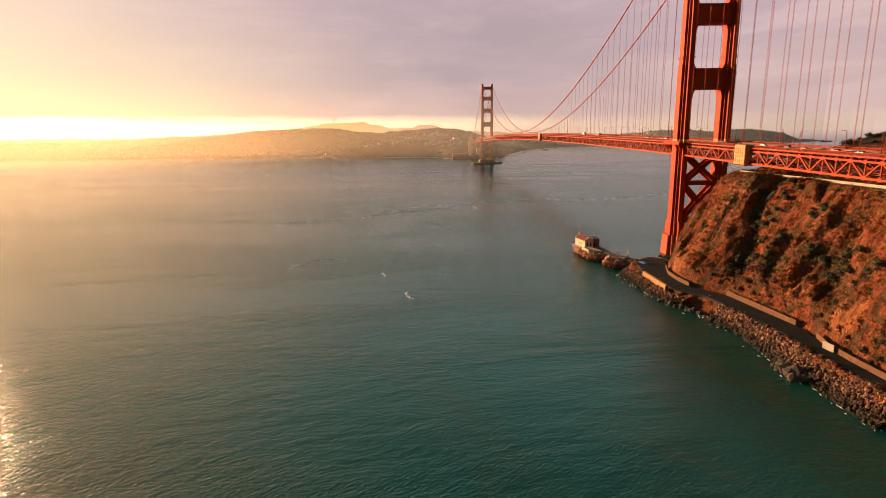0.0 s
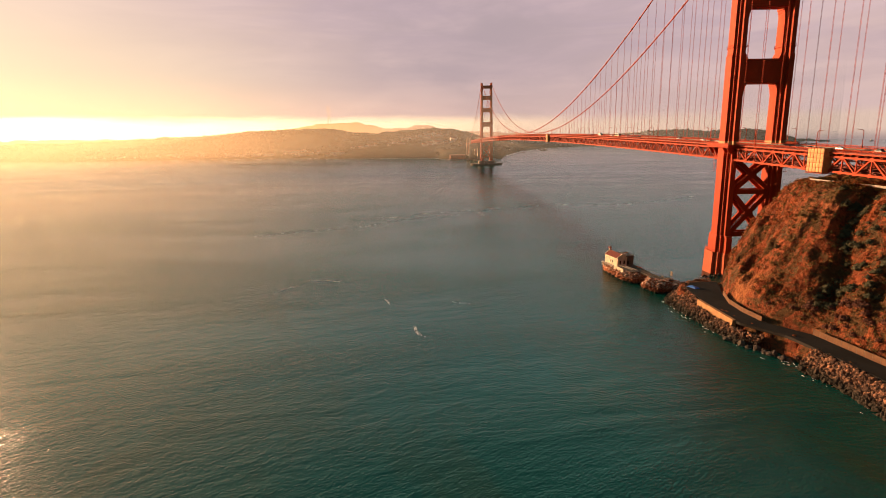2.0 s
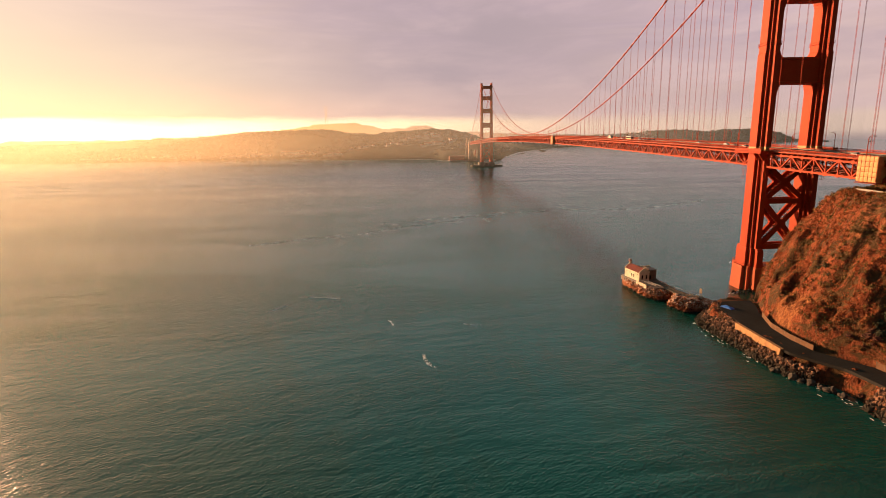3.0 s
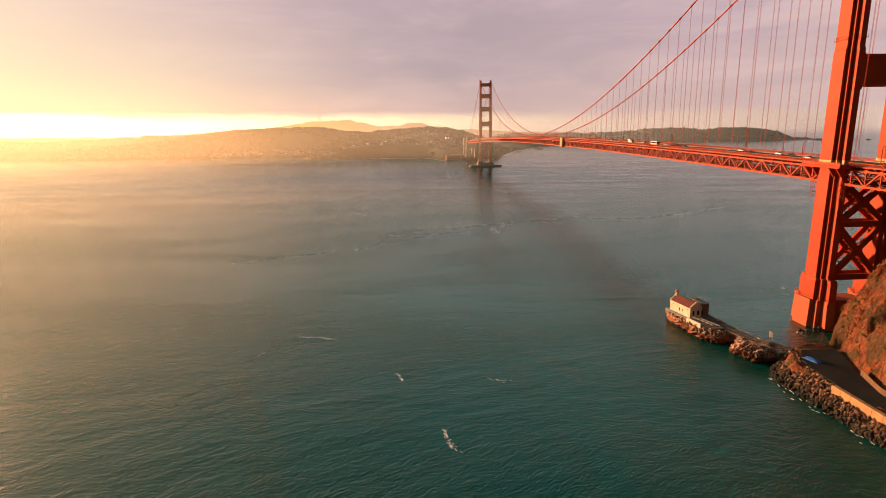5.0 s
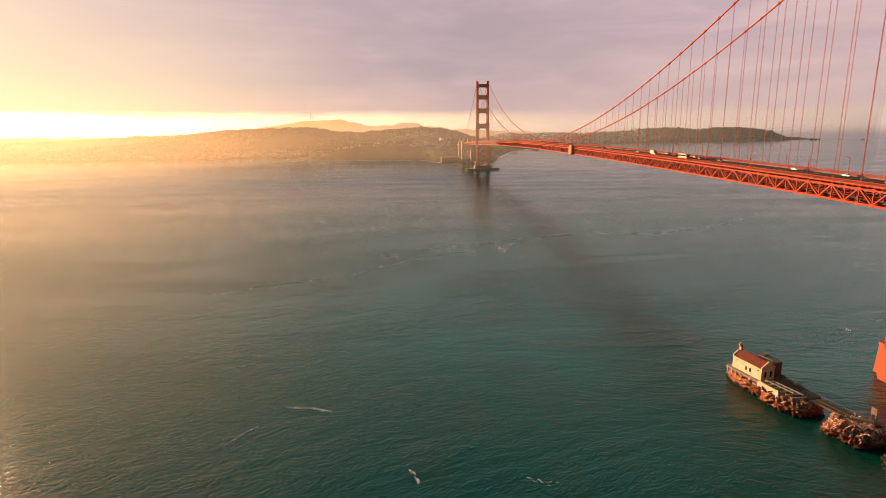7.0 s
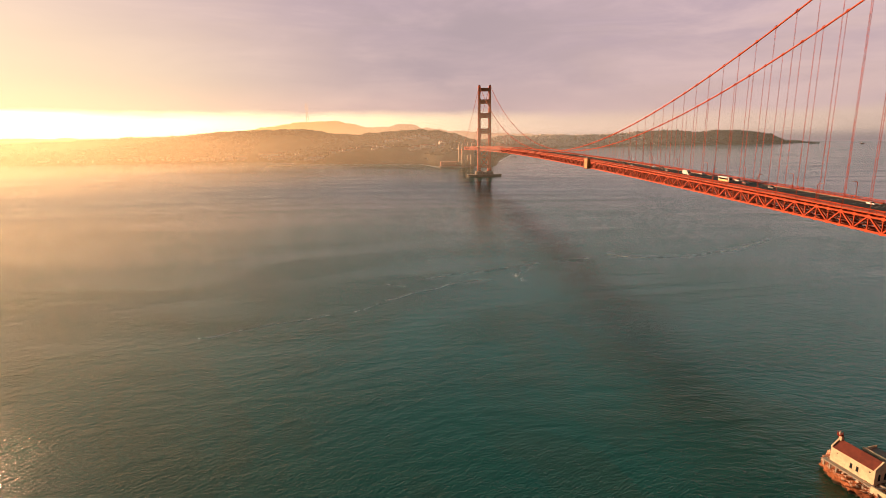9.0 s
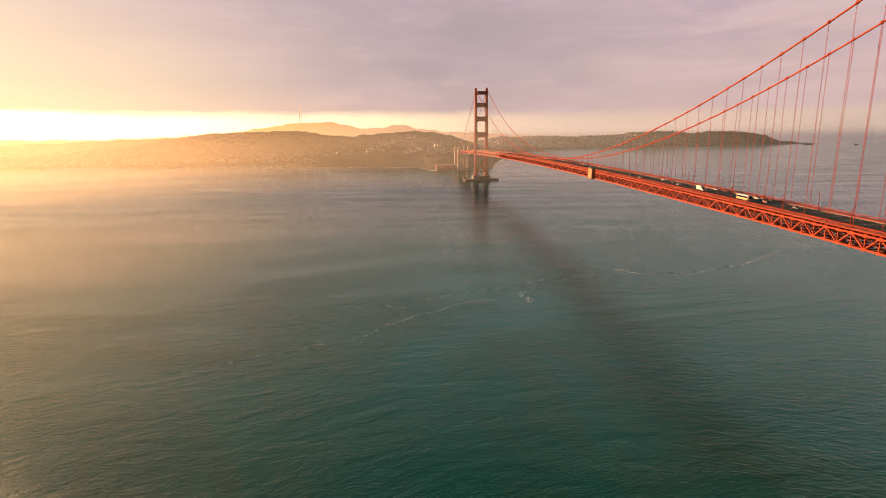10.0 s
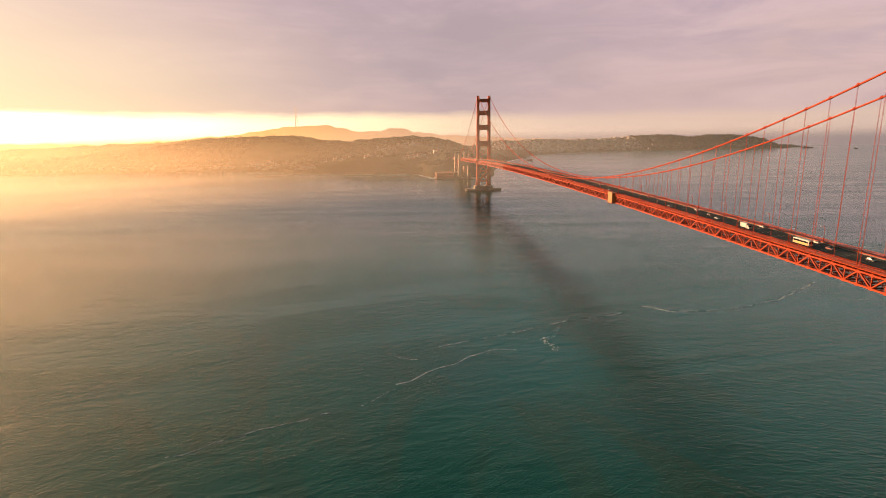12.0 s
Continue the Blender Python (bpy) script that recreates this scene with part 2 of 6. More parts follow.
def bridge_tower(label, y0):
    tower = thing("bridge_tower", label, "bridge tower", (0, y0, 0), "bridge towers")
    for side in (-1, 1):
        cx = side * X_CABLE
        one = None
        for z0, z1, sx, sy in STAGES:
            top = 0.985
            leg = Shape()
            leg.hull(leg_ring(cx, 0, z0, sx, sy), leg_ring(cx, 0, z1, sx * top, sy * top))
            # chamfered shoulder on each stage
            leg.hull(leg_ring(cx, 0, z1, sx * top, sy * top), leg_ring(cx, 0, z1 + 1.4, sx * top * 0.9, sy * top * 0.93))
            if one is None:
                one = part("leg", leg, RED, tower)
            else:
                part("leg_stage", leg, RED, one)
        # service galleries with brackets round the leg
        for z in (128.4, 166.5, 200.0):
            sx, sy = next((a, b) for z0, z1, a, b in STAGES if z0 <= z <= z1)
            g = Shape()
            g.hull(leg_ring(cx, 0, z, sx * 1.08 + 0.05, sy * 1.05 + 0.03), leg_ring(cx, 0, z + 0.25, sx * 1.08 + 0.05, sy * 1.05 + 0.03))
            ring = leg_ring(cx, 0, z + 1.3, sx * 1.09 + 0.05, sy * 1.06 + 0.03)
            for a, b in zip(ring, ring[1:] + ring[:1]):
                g.beam(a, b, 0.09, 0.09)
                g.beam((a[0], a[1], z), a, 0.09, 0.09, (0, 1, 0))
            part("gallery", g, RED_WORN, one)
        cap = Shape().box(cx - 2.9, cx + 2.9, -4.2, 4.2, 226.0, 228.4).box(cx - 2.4, cx + 2.4, -3.0, 3.0, 228.4, 230.2)
        cap.beam((cx + side * 2.6, 0, 228), (cx + side * 2.6, 0, 233.2), 0.5, 0.5, (0, 1, 0))
        part("saddle_housing", cap, RED, tower)
        # sheeting round the foot of the leg at deck level
        part("wrap", Shape().hull(leg_ring(cx, 0, 75.6, 1.03, 1.02), leg_ring(cx, 0, 77.6, 1.03, 1.02)), SHEET, one, "sunlit yellowish sheeting")
        # the pavement steps out round the leg
        w_ = Shape()
        xo, xi = side * 20.4, side * 13.2
        w_.box(min(xo, xi), max(xo, xi), -11.5, 11.5, 74.3, 75.5)
        walkway = part("walkway", w_, RED_WORN, tower)
        r_ = Shape()
        for y in np.linspace(-11.4, 11.4, 9):
            r_.beam((side * 20.3, y, 75.4), (side * 20.3, y, 76.9), 0.18, 0.18, (0, 1, 0))
        r_.beam((side * 20.3, -11.5, 76.9), (side * 20.3, 11.5, 76.9), 0.18, 0.18)
        r_.box(min(side * 20.25, side * 20.35), max(side * 20.25, side * 20.35), -11.4, 11.4, 75.6, 76.6)
        part("railing", r_, RED, walkway)
        for y in (-9.4, -5.0, 5.0, 9.4):
            part("bracket", Shape().hull([(side * 17.0, y - 0.25, 70.5), (side * 17.0, y + 0.25, 70.5), (side * 17.6, y + 0.25, 70.5), (side * 17.6, y - 0.25, 70.5)],
                                         [(side * 16.4, y - 0.25, 74.3), (side * 16.4, y + 0.25, 74.3), (side * 20.2, y + 0.25, 74.3), (side * 20.2, y - 0.25, 74.3)]), RED_WORN, walkway)
        for y in (-8.2, 8.2):
            c_ = Shape()
            for z in (60.2, 62.4, 64.6, 66.8):
                c_.box(cx + side * 2.0 - 1.0, cx + side * 2.0 + 1.0, y - 0.7, y + 0.7, z, z + 0.12)
            for dx in (-0.95, 0.95):
                for dy in (-0.65, 0.65):
                    c_.beam((cx + side * 2.0 + dx, y + dy, 60.0), (cx + side * 2.0 + dx, y + dy, 69.0), 0.1, 0.1, (0, 1, 0))
            part("inspection_cage", c_, RED_WORN, tower)
    inner = X_CABLE - 2.2
    for z0, z1, deep in STRUTS:
        lip = deep + 0.4
        profile = [(-lip, z0), (lip, z0), (lip, z0 + 1.0), (deep, z0 + 1.3), (deep, z1 - 1.3), (lip, z1 - 1.0), (lip, z1), (-lip, z1),
                   (-lip, z1 - 1.0), (-deep, z1 - 1.3), (-deep, z0 + 1.3), (-lip, z0 + 1.0)]
        s = Shape().hull([(-inner, a, b) for a, b in profile], [(inner, a, b) for a, b in profile])
        strut = part("strut", s, RED, tower)
        for side in (-1, 1):
            for up in (-1, 1):
                b = Shape()
                edge = z1 if up > 0 else z0
                face = X_CABLE - 4.05 * next(c for a_, b_, c, d_ in STAGES if a_ <= edge + up * 2 <= b_ + 3)
                tall, reach = (2.4, 1.5) if up > 0 else (5.6, 1.7)
                for i in range(4):
                    u = (i + 1) / 4
                    x0, x1 = side * (face + 0.6), side * (face - reach * (1 - u) ** 1.6 - 0.12)
                    za, zb = edge + up * tall * i / 4, edge + up * tall * u
                    b.box(min(x0, x1), max(x0, x1), -deep + 0.35, deep - 0.35, min(za, zb), max(za, zb))
                part("bracket", b, RED, strut)
    # cross bracing under the deck, in two planes
    for f in (-1, 1):
        yb = f * 3.2
        for z0, z1 in ((25.2, 47.2), (50.0, 67.0)):
            for s in (-1, 1):
                part("brace", Shape().beam((s * -9.8, yb + 0.06 * s, z0), (s * 9.8, yb + 0.06 * s, z1), 2.6, 1.3, (0, 1, 0)), RED, tower)
            zc = (z0 + z1) / 2
            part("gusset", Shape().hull([(-2.6, yb - 0.75, zc), (0, yb - 0.75, zc - 2.6), (2.6, yb - 0.75, zc), (0, yb - 0.75, zc + 2.6)],
                                        [(-2.6, yb + 0.75, zc), (0, yb + 0.75, zc - 2.6), (2.6, yb + 0.75, zc), (0, yb + 0.75, zc + 2.6)]), RED, tower)
        for z in (23.7, 48.6):
            part("brace", Shape().box(-10.2, 10.2, yb - 0.7, yb + 0.7, z - 1.35, z + 1.35), RED, tower)
    # lacing between the two planes
    for z0, z1 in ((25.2, 47.2), (50.0, 67.0)):
        for s in (-1, 1):
            lace = Shape()
            for i in range(13):
                u = (i + 0.5) / 13
                v = (i + 1.5) / 13
                x, z = s * -9.8 + s * 19.6 * u, z0 + (z1 - z0) * u
                x2, z2 = s * -9.8 + s * 19.6 * v, z0 + (z1 - z0) * v
                lace.beam((x, -2.6, z), (x2, 2.6, z2), 0.2, 0.3)
                lace.beam((x2, -2.6, z2), (x, 2.6, z), 0.2, 0.3)
            part("lacing", lace, RED_WORN, tower, kind="stuff")
    return tower


def pier_ring(hx, hy, z, cx=0.0):
    """A plan with cut corners."""
    c = min(hx, hy) * 0.38
    return [(cx + a, b, z) for a, b in ((hx - c, hy), (-hx + c, hy), (-hx, hy - c), (-hx, -hy + c), (-hx + c, -hy), (hx - c, -hy), (hx, -hy + c), (hx, hy - c))]


def north_pier():
    pier = thing("bridge_pier", "orange concrete pier under the bridge tower, at the water's edge", "bridge pier", (0, Y_TOWER + 1.0, 0))
    for side in (-1, 1):
        cx = side * X_CABLE
        base = part("pier_base", Shape().hull(leg_ring(cx, 0, -6.0, 1.62, 1.60), leg_ring(cx, 0, 12.4, 1.42, 1.46)), CONCRETE_RED, pier)
        part("ledge", Shape().hull(leg_ring(cx, 0, 12.4, 1.47, 1.50), leg_ring(cx, 0, 13.4, 1.47, 1.50)), CONCRETE_RED, base)
    part("cross_wall", Shape().box(-7, 7, -5.5, 5.5, -6, 12.6), CONCRETE_RED, pier)
    for side in (-1, 1):
        rail = Shape()
        ring = leg_ring(side * X_CABLE, 0, 14.5, 1.44, 1.47)
        for a, b in zip(ring, ring[1:] + ring[:1]):
            rail.beam(a, b, 0.1, 0.1)
            rail.beam((a[0], a[1], 13.4), a, 0.1, 0.1, (0, 1, 0))
        part("railing", rail, RED_WORN, pier)
    return pier


def south_pier():
    pier = thing("bridge_pier", "concrete pier in an oval fender, standing in open water", "bridge pier", (0, Y_SOUTH, 0))
    def oval(a, b, z):
        return [(a * math.cos(t * math.pi / 24), b * math.sin(t * math.pi / 24), z) for t in range(48)]
    s = Shape().hull(oval(46.5, 24, -8), oval(46, 23.6, 4.6))
    s.hull(oval(47.2, 24.6, 3.4), oval(47.2, 24.6, 4.4))
    part("fender", s, CONCRETE, pier, "dark weathered concrete fender")
    for side in (-1, 1):
        part("pier_base", Shape().hull(pier_ring(9.5, 14, 4, side * X_CABLE), pier_ring(8.6, 12.6, 13, side * X_CABLE)), CONCRETE, pier)
    part("cross_wall", Shape().box(-5.5, 5.5, -8, 8, 4, 11), CONCRETE, pier)
    return pier


bridge_tower("tall orange steel bridge tower beside the headland cliff", Y_TOWER)
bridge_tower("orange steel bridge tower standing far out in the strait", Y_SOUTH)
north_pier()
south_pier()

# main cables with bands and suspenders
HANGERS = [15.24 * k for k in range(0, 84)]
SIDE_HANGERS = [Y_NORTH - 7.62 - 15.24 * k for k in range(0, 19)] + [Y_SOUTH + 7.62 + 15.24 * k for k in range(1, 21)]


def main_cable(side):
    x = side * X_CABLE
    cable = thing("main_cable", "thick orange suspension cable slung between the bridge towers", "bridge cable", (x, Y_MID, 0), "main cables")
    ys = np.concatenate([np.linspace(Y_NORTH - SIDE, Y_NORTH, 40), np.linspace(Y_NORTH, Y_SOUTH, 170)[1:], np.linspace(Y_SOUTH, Y_SOUTH + SIDE, 40)[1:]])
    part("strand", Shape().tube([(0, y - Y_MID, cable_z(y)) for y in ys], 0.48, 10), RED, cable, smooth=True)
    band = None
    for y in HANGERS + SIDE_HANGERS:
        z = cable_z(y)
        slope = math.atan2(cable_z(y + 1) - cable_z(y - 1), 2)
        if band is None:
            b = Shape().tube([(0, -0.75, 0), (0, -0.7, 0), (0, 0.7, 0), (0, 0.75, 0)], [0.5, 0.66, 0.66, 0.5], 10)
            b.box(-0.3, 0.3, -0.5, 0.5, 0.5, 0.95)
            b.tube([(-0.7, 0, -0.35), (-0.62, 0, 0.3), (0.62, 0, 0.3), (0.7, 0, -0.35)], 0.12, 6)
            band = b.made("cable_band")
        ob = part("cable_band", band, RED_WORN, cable)
        ob.location, ob.rotation_euler = (0, y - Y_MID, z), (slope, 0, 0)
        foot = chord_z(y) + 8.6
        if z - foot > 1.0:
            h = Shape()
            for dx in (-0.17, 0.17):
                for dy in (-0.08, 0.08):
                    h.tube([(dx, y - Y_MID + dy, foot), (dx, y - Y_MID + dy, z)], 0.033, 5)
            part("suspender", h, RED_WORN, cable)
    return cable


for side in (-1, 1):
    main_cable(side)

# the deck: trusses, floor, roadway, pavements, rails
deck = thing("bridge_deck", "orange steel truss deck carrying the bridge's roadway", "bridge deck")
NODES = [Y_NORTH + PANEL * k for k in range(-39, 169 + 45)]


def strip_along(x0, x1, low, high):
    """A slab along the whole deck between x0 and x1, at heights above the bottom chord."""
    s = Shape()
    rings = []
    for y in NODES:
        z = chord_z(y)
        rings.append([(x0, y, z + low), (x1, y, z + low), (x1, y, z + high), (x0, y, z + high)])
    n = len(rings)
    for r in rings:
        s.v += r
    for i in range(n - 1):
        for j in range(4):
            a, b = 4 * i + j, 4 * i + (j + 1) % 4
            s.f.append((a, b, b + 4, a + 4))
    s.f += [(0, 1, 2, 3), (4 * n - 1, 4 * n - 2, 4 * n - 3, 4 * n - 4)]
    return s


def truss(side):
    x = side * X_CABLE
    frame_part = part("truss", strip_along(x - 0.475, x + 0.475, FOOT - 0.45, FOOT + 0.45), RED, deck)
    part("top_chord", strip_along(x - 0.475, x + 0.475, PANEL - 0.65, PANEL + 0.15), RED, frame_part)
    rest = Shape()
    for k, (a, b) in enumerate(zip(NODES, NODES[1:])):
        za, zb = chord_z(a), chord_z(b)
        near = side < 0 and -215 < a < 560
        post = Shape() if near else rest
        post.beam((x, a, za + FOOT), (x, a, za + PANEL), 0.5, 0.42, (0, 1, 0))
        diag = Shape() if near else rest
        if k % 2:
            diag.beam((x, a, za + FOOT), (x, b, zb + PANEL), 0.72, 0.6, (0, 0, 1))
        else:
            diag.beam((x, a, za + PANEL), (x, b, zb + FOOT), 0.72, 0.6, (0, 0, 1))
        for g in ((a, za + FOOT), (a, za + PANEL - 0.25)):
            post.box(x - 0.42, x + 0.42, g[0] - 0.75, g[0] + 0.75, g[1] - 0.75, g[1] + 0.75)
        if near:
            part("post", post, RED, frame_part)
            part("diagonal", diag, RED, frame_part)
    part("web", rest, RED, frame_part, kind="stuff")


for side in (-1, 1):
    truss(side)

floor_steel = Shape()
for i, a in enumerate(NODES):
    z = chord_z(a)
    floor_steel.beam((-13.2, a, z + 8.0), (13.2, a, z + 8.0), 0.45, 1.5)
    floor_steel.beam((-13.2, a, z + 5.6), (13.2, a, z + 5.6), 0.3, 0.35)
    floor_steel.beam((-13.2, a, z + FOOT), (13.2, a, z + FOOT), 1.0, 0.6)
    for j in range(6):
        xa, xb = -13.2 + 4.4 * j, -13.2 + 4.4 * (j + 1)
        zz = (z + 5.6, z + 7.4) if j % 2 else (z + 7.4, z + 5.6)
        floor_steel.beam((xa, a, zz[0]), (xb, a, zz[1]), 0.25, 0.25)
    if i + 1 < len(NODES):
        b = NODES[i + 1]
        zb = chord_z(b)
        s = 1 if i % 2 else -1
        floor_steel.beam((s * 13.2, a, z + FOOT), (0, b, zb + FOOT), 0.9, 0.5)
        floor_steel.beam((-s * 13.2, a, z + FOOT), (0, b, zb + FOOT), 0.9, 0.5)
        mid_y, mid_z = (a + b) / 2, (z + zb) / 2
        floor_steel.beam((-13.2, mid_y, mid_z + 7.9), (13.2, mid_y, mid_z + 7.9), 0.4, 1.1)
        floor_steel.beam((-13.2, mid_y, mid_z + FOOT + 0.2), (13.2, mid_y, mid_z + FOOT + 0.2), 0.35, 0.4)
        for x in (-11.2, -5.0, 0.9, 6.2):
            floor_steel.beam((x, a, z + FOOT + 0.5), (x, b, zb + FOOT + 0.5), 0.75, 0.25)
        floor_steel.beam((-12.4, a, z + FOOT + 0.6), (-12.4, b, zb + 6.6), 0.3, 0.4)
        for x in (-8, -4, 0, 4, 8):
            floor_steel.beam((x, a, z + 8.4), (x, b, zb + 8.4), 0.3, 0.7)
part("floor_steel", floor_steel, DARK_STEEL, deck, "lattice of floor beams with shade put into their colour", kind="stuff")


part("roadway", strip_along(-9.45, 9.45, 8.8, ROAD), DECK_ASPHALT, deck, "dark grey asphalt roadway")
LANE_PAINT = mottled("worn_lane_paint", (0.46, 0.42, 0.34), (0.36, 0.33, 0.27), 0.3, 2.0, 0.8)
dashes = Shape()
for x in (-6.3, -3.15, 0.0, 3.15, 6.3):
    y = Y_BEGIN + 4.0
    while y < Y_END - 8:
        za, zb = chord_z(y) + ROAD, chord_z(y + 4.2) + ROAD
        dashes.hull([(x - 0.11, y, za + 0.004), (x + 0.11, y, za + 0.004), (x + 0.11, y + 4.2, zb + 0.004), (x - 0.11, y + 4.2, zb + 0.004)],
                    [(x - 0.11, y, za + 0.02), (x + 0.11, y, za + 0.02), (x + 0.11, y + 4.2, zb + 0.02), (x - 0.11, y + 4.2, zb + 0.02)])
        y += 12.2
part("lane_mark", dashes, LANE_PAINT, deck, "worn white lane dashes", kind="stuff")
for x in (-8.9, 8.9):
    part("edge_line", strip_along(x - 0.1, x + 0.1, ROAD + 0.004, ROAD + 0.02), LANE_PAINT, deck)
for side in (-1, 1):
    a, b = sorted((side * 9.45, side * 13.2))
    part("pavement", strip_along(a, b, 8.8, ROAD + 0.25), CONCRETE, deck)
    a, b = sorted((side * 14.15, side * 14.6))
    part("fascia", strip_along(a, b, 8.8, 9.2), RED, deck)
    a, b = sorted((side * 13.9, side * 14.1))
    rail = strip_along(a, b, 10.55, 10.72)
    part("handrail", rail, RED, deck)
    a, b = sorted((side * 9.3, side * 9.5))
    part("kerb_rail", strip_along(a, b, ROAD + 0.45, ROAD + 0.85), RED_WORN, deck)
    panels = Shape()
    for p, q in zip(NODES, NODES[1:]):
        for u in (0.0, 0.5):
            y0, y1 = p + (q - p) * (u + 0.04), p + (q - p) * (u + 0.46)
            z0, z1 = chord_z(y0), chord_z(y1)
            x = side * 14.0
            for i in range(9):
                yy = y0 + (y1 - y0) * (i + 0.5) / 9
                panels.box(x - 0.04, x + 0.04, yy - 0.05, yy + 0.05, z0 + 9.45, z0 + 10.56)
            panels.box(x - 0.05, x + 0.05, y0, y1, z0 + 9.38, z0 + 9.5)
            panels.beam((x, p + (q - p) * u, z0 + 9.3), (x, p + (q - p) * u, z0 + 10.75), 0.22, 0.22, (0, 1, 0))
            panels.beam((side * 13.4, p + (q - p) * u, z0 + 8.0), (side * 14.4, p + (q - p) * u, z0 + 9.2), 0.2, 0.5, (0, 1, 0))
    part("rail_panel", panels, RED_WORN, deck, kind="stuff")

# ---- water ----
water_mat, n = material("strait_water")
p = place(n)
flat = n.scaled(p, 1, 1, 0)
patch = n.noise(flat, 0.006, 4.0, 0.5, 0.8)
cloudy = n.noise(n.stretched(flat, 1.0, 2.6, 15), 0.016, 5.0, 0.6, 1.0)
colour = n.mix(n.range(patch, 0.35, 0.65), (0.002, 0.068, 0.057), (0.003, 0.071, 0.047))
colour = n.mix(n.math("MULTIPLY", n.range(cloudy, 0.5, 0.62), 0.55), colour, (0.024, 0.060, 0.031))
axes_w = n.tree.nodes.new("ShaderNodeSeparateXYZ")
n.put(axes_w.inputs[0], p)
out_there = n.tree.nodes.new("ShaderNodeVectorMath")
out_there.operation = "DISTANCE"
n.put(out_there.inputs[0], flat)
out_there.inputs[1].default_value = (-200, -150, 0)
away = out_there.outputs["Value"]
# wind waves: their crests swing round from the open bay to the tide race under the bridge
bay_chop = n.noise(n.stretched(flat, 1.9, 1.0, 40), 0.95, 3.0, 0.55, 0.5)
race_chop = n.noise(n.stretched(flat, 1.9, 1.0, -24), 0.66, 3.0, 0.55, 0.5)
swing = n.range(n.math("ADD", axes_w.outputs[0], n.math("MULTIPLY", patch, 120.0)), -150.0, 30.0)
chop = n.math("ADD", n.math("MULTIPLY", bay_chop, n.math("SUBTRACT", 1.0, swing)), n.math("MULTIPLY", race_chop, n.math("MULTIPLY", swing, 1.6)))
bay_sea = n.noise(n.stretched(flat, 2.1, 1.0, 36), 0.27, 3.0, 0.55, 0.5)
race_sea = n.noise(n.stretched(flat, 2.1, 1.0, -20), 0.25, 3.0, 0.55, 0.5)
sea_waves = n.math("ADD", n.math("MULTIPLY", bay_sea, n.math("SUBTRACT", 1.0, swing)), n.math("MULTIPLY", race_sea, n.math("MULTIPLY", swing, 1.5)))
swell = n.noise(n.stretched(flat, 2.0, 1.0, 14), 0.10, 3.0, 0.55, 0.4)
ripple = n.noise(n.stretched(flat, 1.8, 1.0, 30), 1.4, 2.0, 0.55)
# gusts roughen the water in drawn-out patches, with slicks between them
gust = n.range(n.noise(n.stretched(flat, 3.0, 1.0, 8), 0.011, 4.0, 0.6, 1.0), 0.34, 0.66, 0.55, 1.25)
streak = n.noise(n.stretched(flat, 8.0, 1.0, -5), 0.021, 4.0, 0.6, 0.7)
height = n.math("ADD", n.math("MULTIPLY", n.math("MULTIPLY", chop, gust), n.range(away, 450.0, 1200.0, 0.17, 0.0)),
                n.math("MULTIPLY", n.math("MULTIPLY", ripple, gust), n.range(away, 400.0, 1000.0, 0.22, 0.0)))
height = n.math("ADD", height, n.math("MULTIPLY", n.math("MULTIPLY", sea_waves, gust), n.range(away, 700.0, 1600.0, 0.28, 0.04)))
height = n.math("ADD", height, n.math("MULTIPLY", swell, n.math("MULTIPLY", n.range(away, 250.0, 600.0, 0.36, 0.58), n.range(away, 900.0, 1700.0, 1.0, 0.12))))
# far off the waves are too fine to tell apart, and spread the light like a rougher skin
sheen = n.math("ADD", n.range(away, 200.0, 1000.0, 0.175, 0.195), n.math("MULTIPLY", n.range(streak, 0.38, 0.62, -0.5, 0.5), n.range(away, 250.0, 900.0, 0.03, 0.07)), clamp=True)
surface(n, colour, sheen, 0.0, height, 1.0, 0.55, 1.34)

# one sheet of sea to the horizon
sea = Shape()
RINGS = [0, 120, 260, 420, 640, 950, 1400, 2000, 2800, 3700, 4600, 5600]
K = 64
sea.v = [(-150, 0, 0)] + [(-150 + r * math.cos(2 * math.pi * j / K), r * math.sin(2 * math.pi * j / K), 0) for r in RINGS[1:] for j in range(K)]
sea.f = [(0, 1 + j, 1 + (j + 1) % K) for j in range(K)]
for i in range(len(RINGS) - 2):
    for j in range(K):
        a, b = 1 + i * K + j, 1 + i * K + (j + 1) % K
        sea.f.append((a, a + K, b + K, b))
tagged(part("water", mesh_of("water", sea.v, sea.f), water_mat), "rippled teal sea water of the strait", "water", kind="structure")

# ---- the headland at the north tower ----
rock_mat, n = material("headland_rock_and_soil")
p = place(n)
big, mid, fine = n.noise(p, 0.05, 6.0, 0.6, 0.5), n.noise(p, 0.28, 6.0, 0.65, 0.6), n.noise(p, 1.6, 5.0, 0.7)
c = n.mix(n.range(mid, 0.35, 0.65), (0.17, 0.046, 0.018), (0.40, 0.105, 0.038))
c = n.mix(n.range(big, 0.48, 0.66), c, (0.37, 0.135, 0.054))
c = n.mix(n.math("MULTIPLY", n.range(fine, 0.5, 0.72), 0.6), c, (0.070, 0.031, 0.015))
crag = n.noise(n.scaled(p, 1, 1, 0.45), 0.65, 6.0, 0.7, 1.2)
c = n.mix(n.range(crag, 0.52, 0.62), c, (0.10, 0.030, 0.013))
c = n.mix(n.math("MULTIPLY", n.range(crag, 0.42, 0.34), 0.6), c, (0.50, 0.165, 0.062))
scrub = n.math("MULTIPLY", n.range(n.noise(p, 0.09, 6.0, 0.68, 1.0), 0.46, 0.56), 0.8)
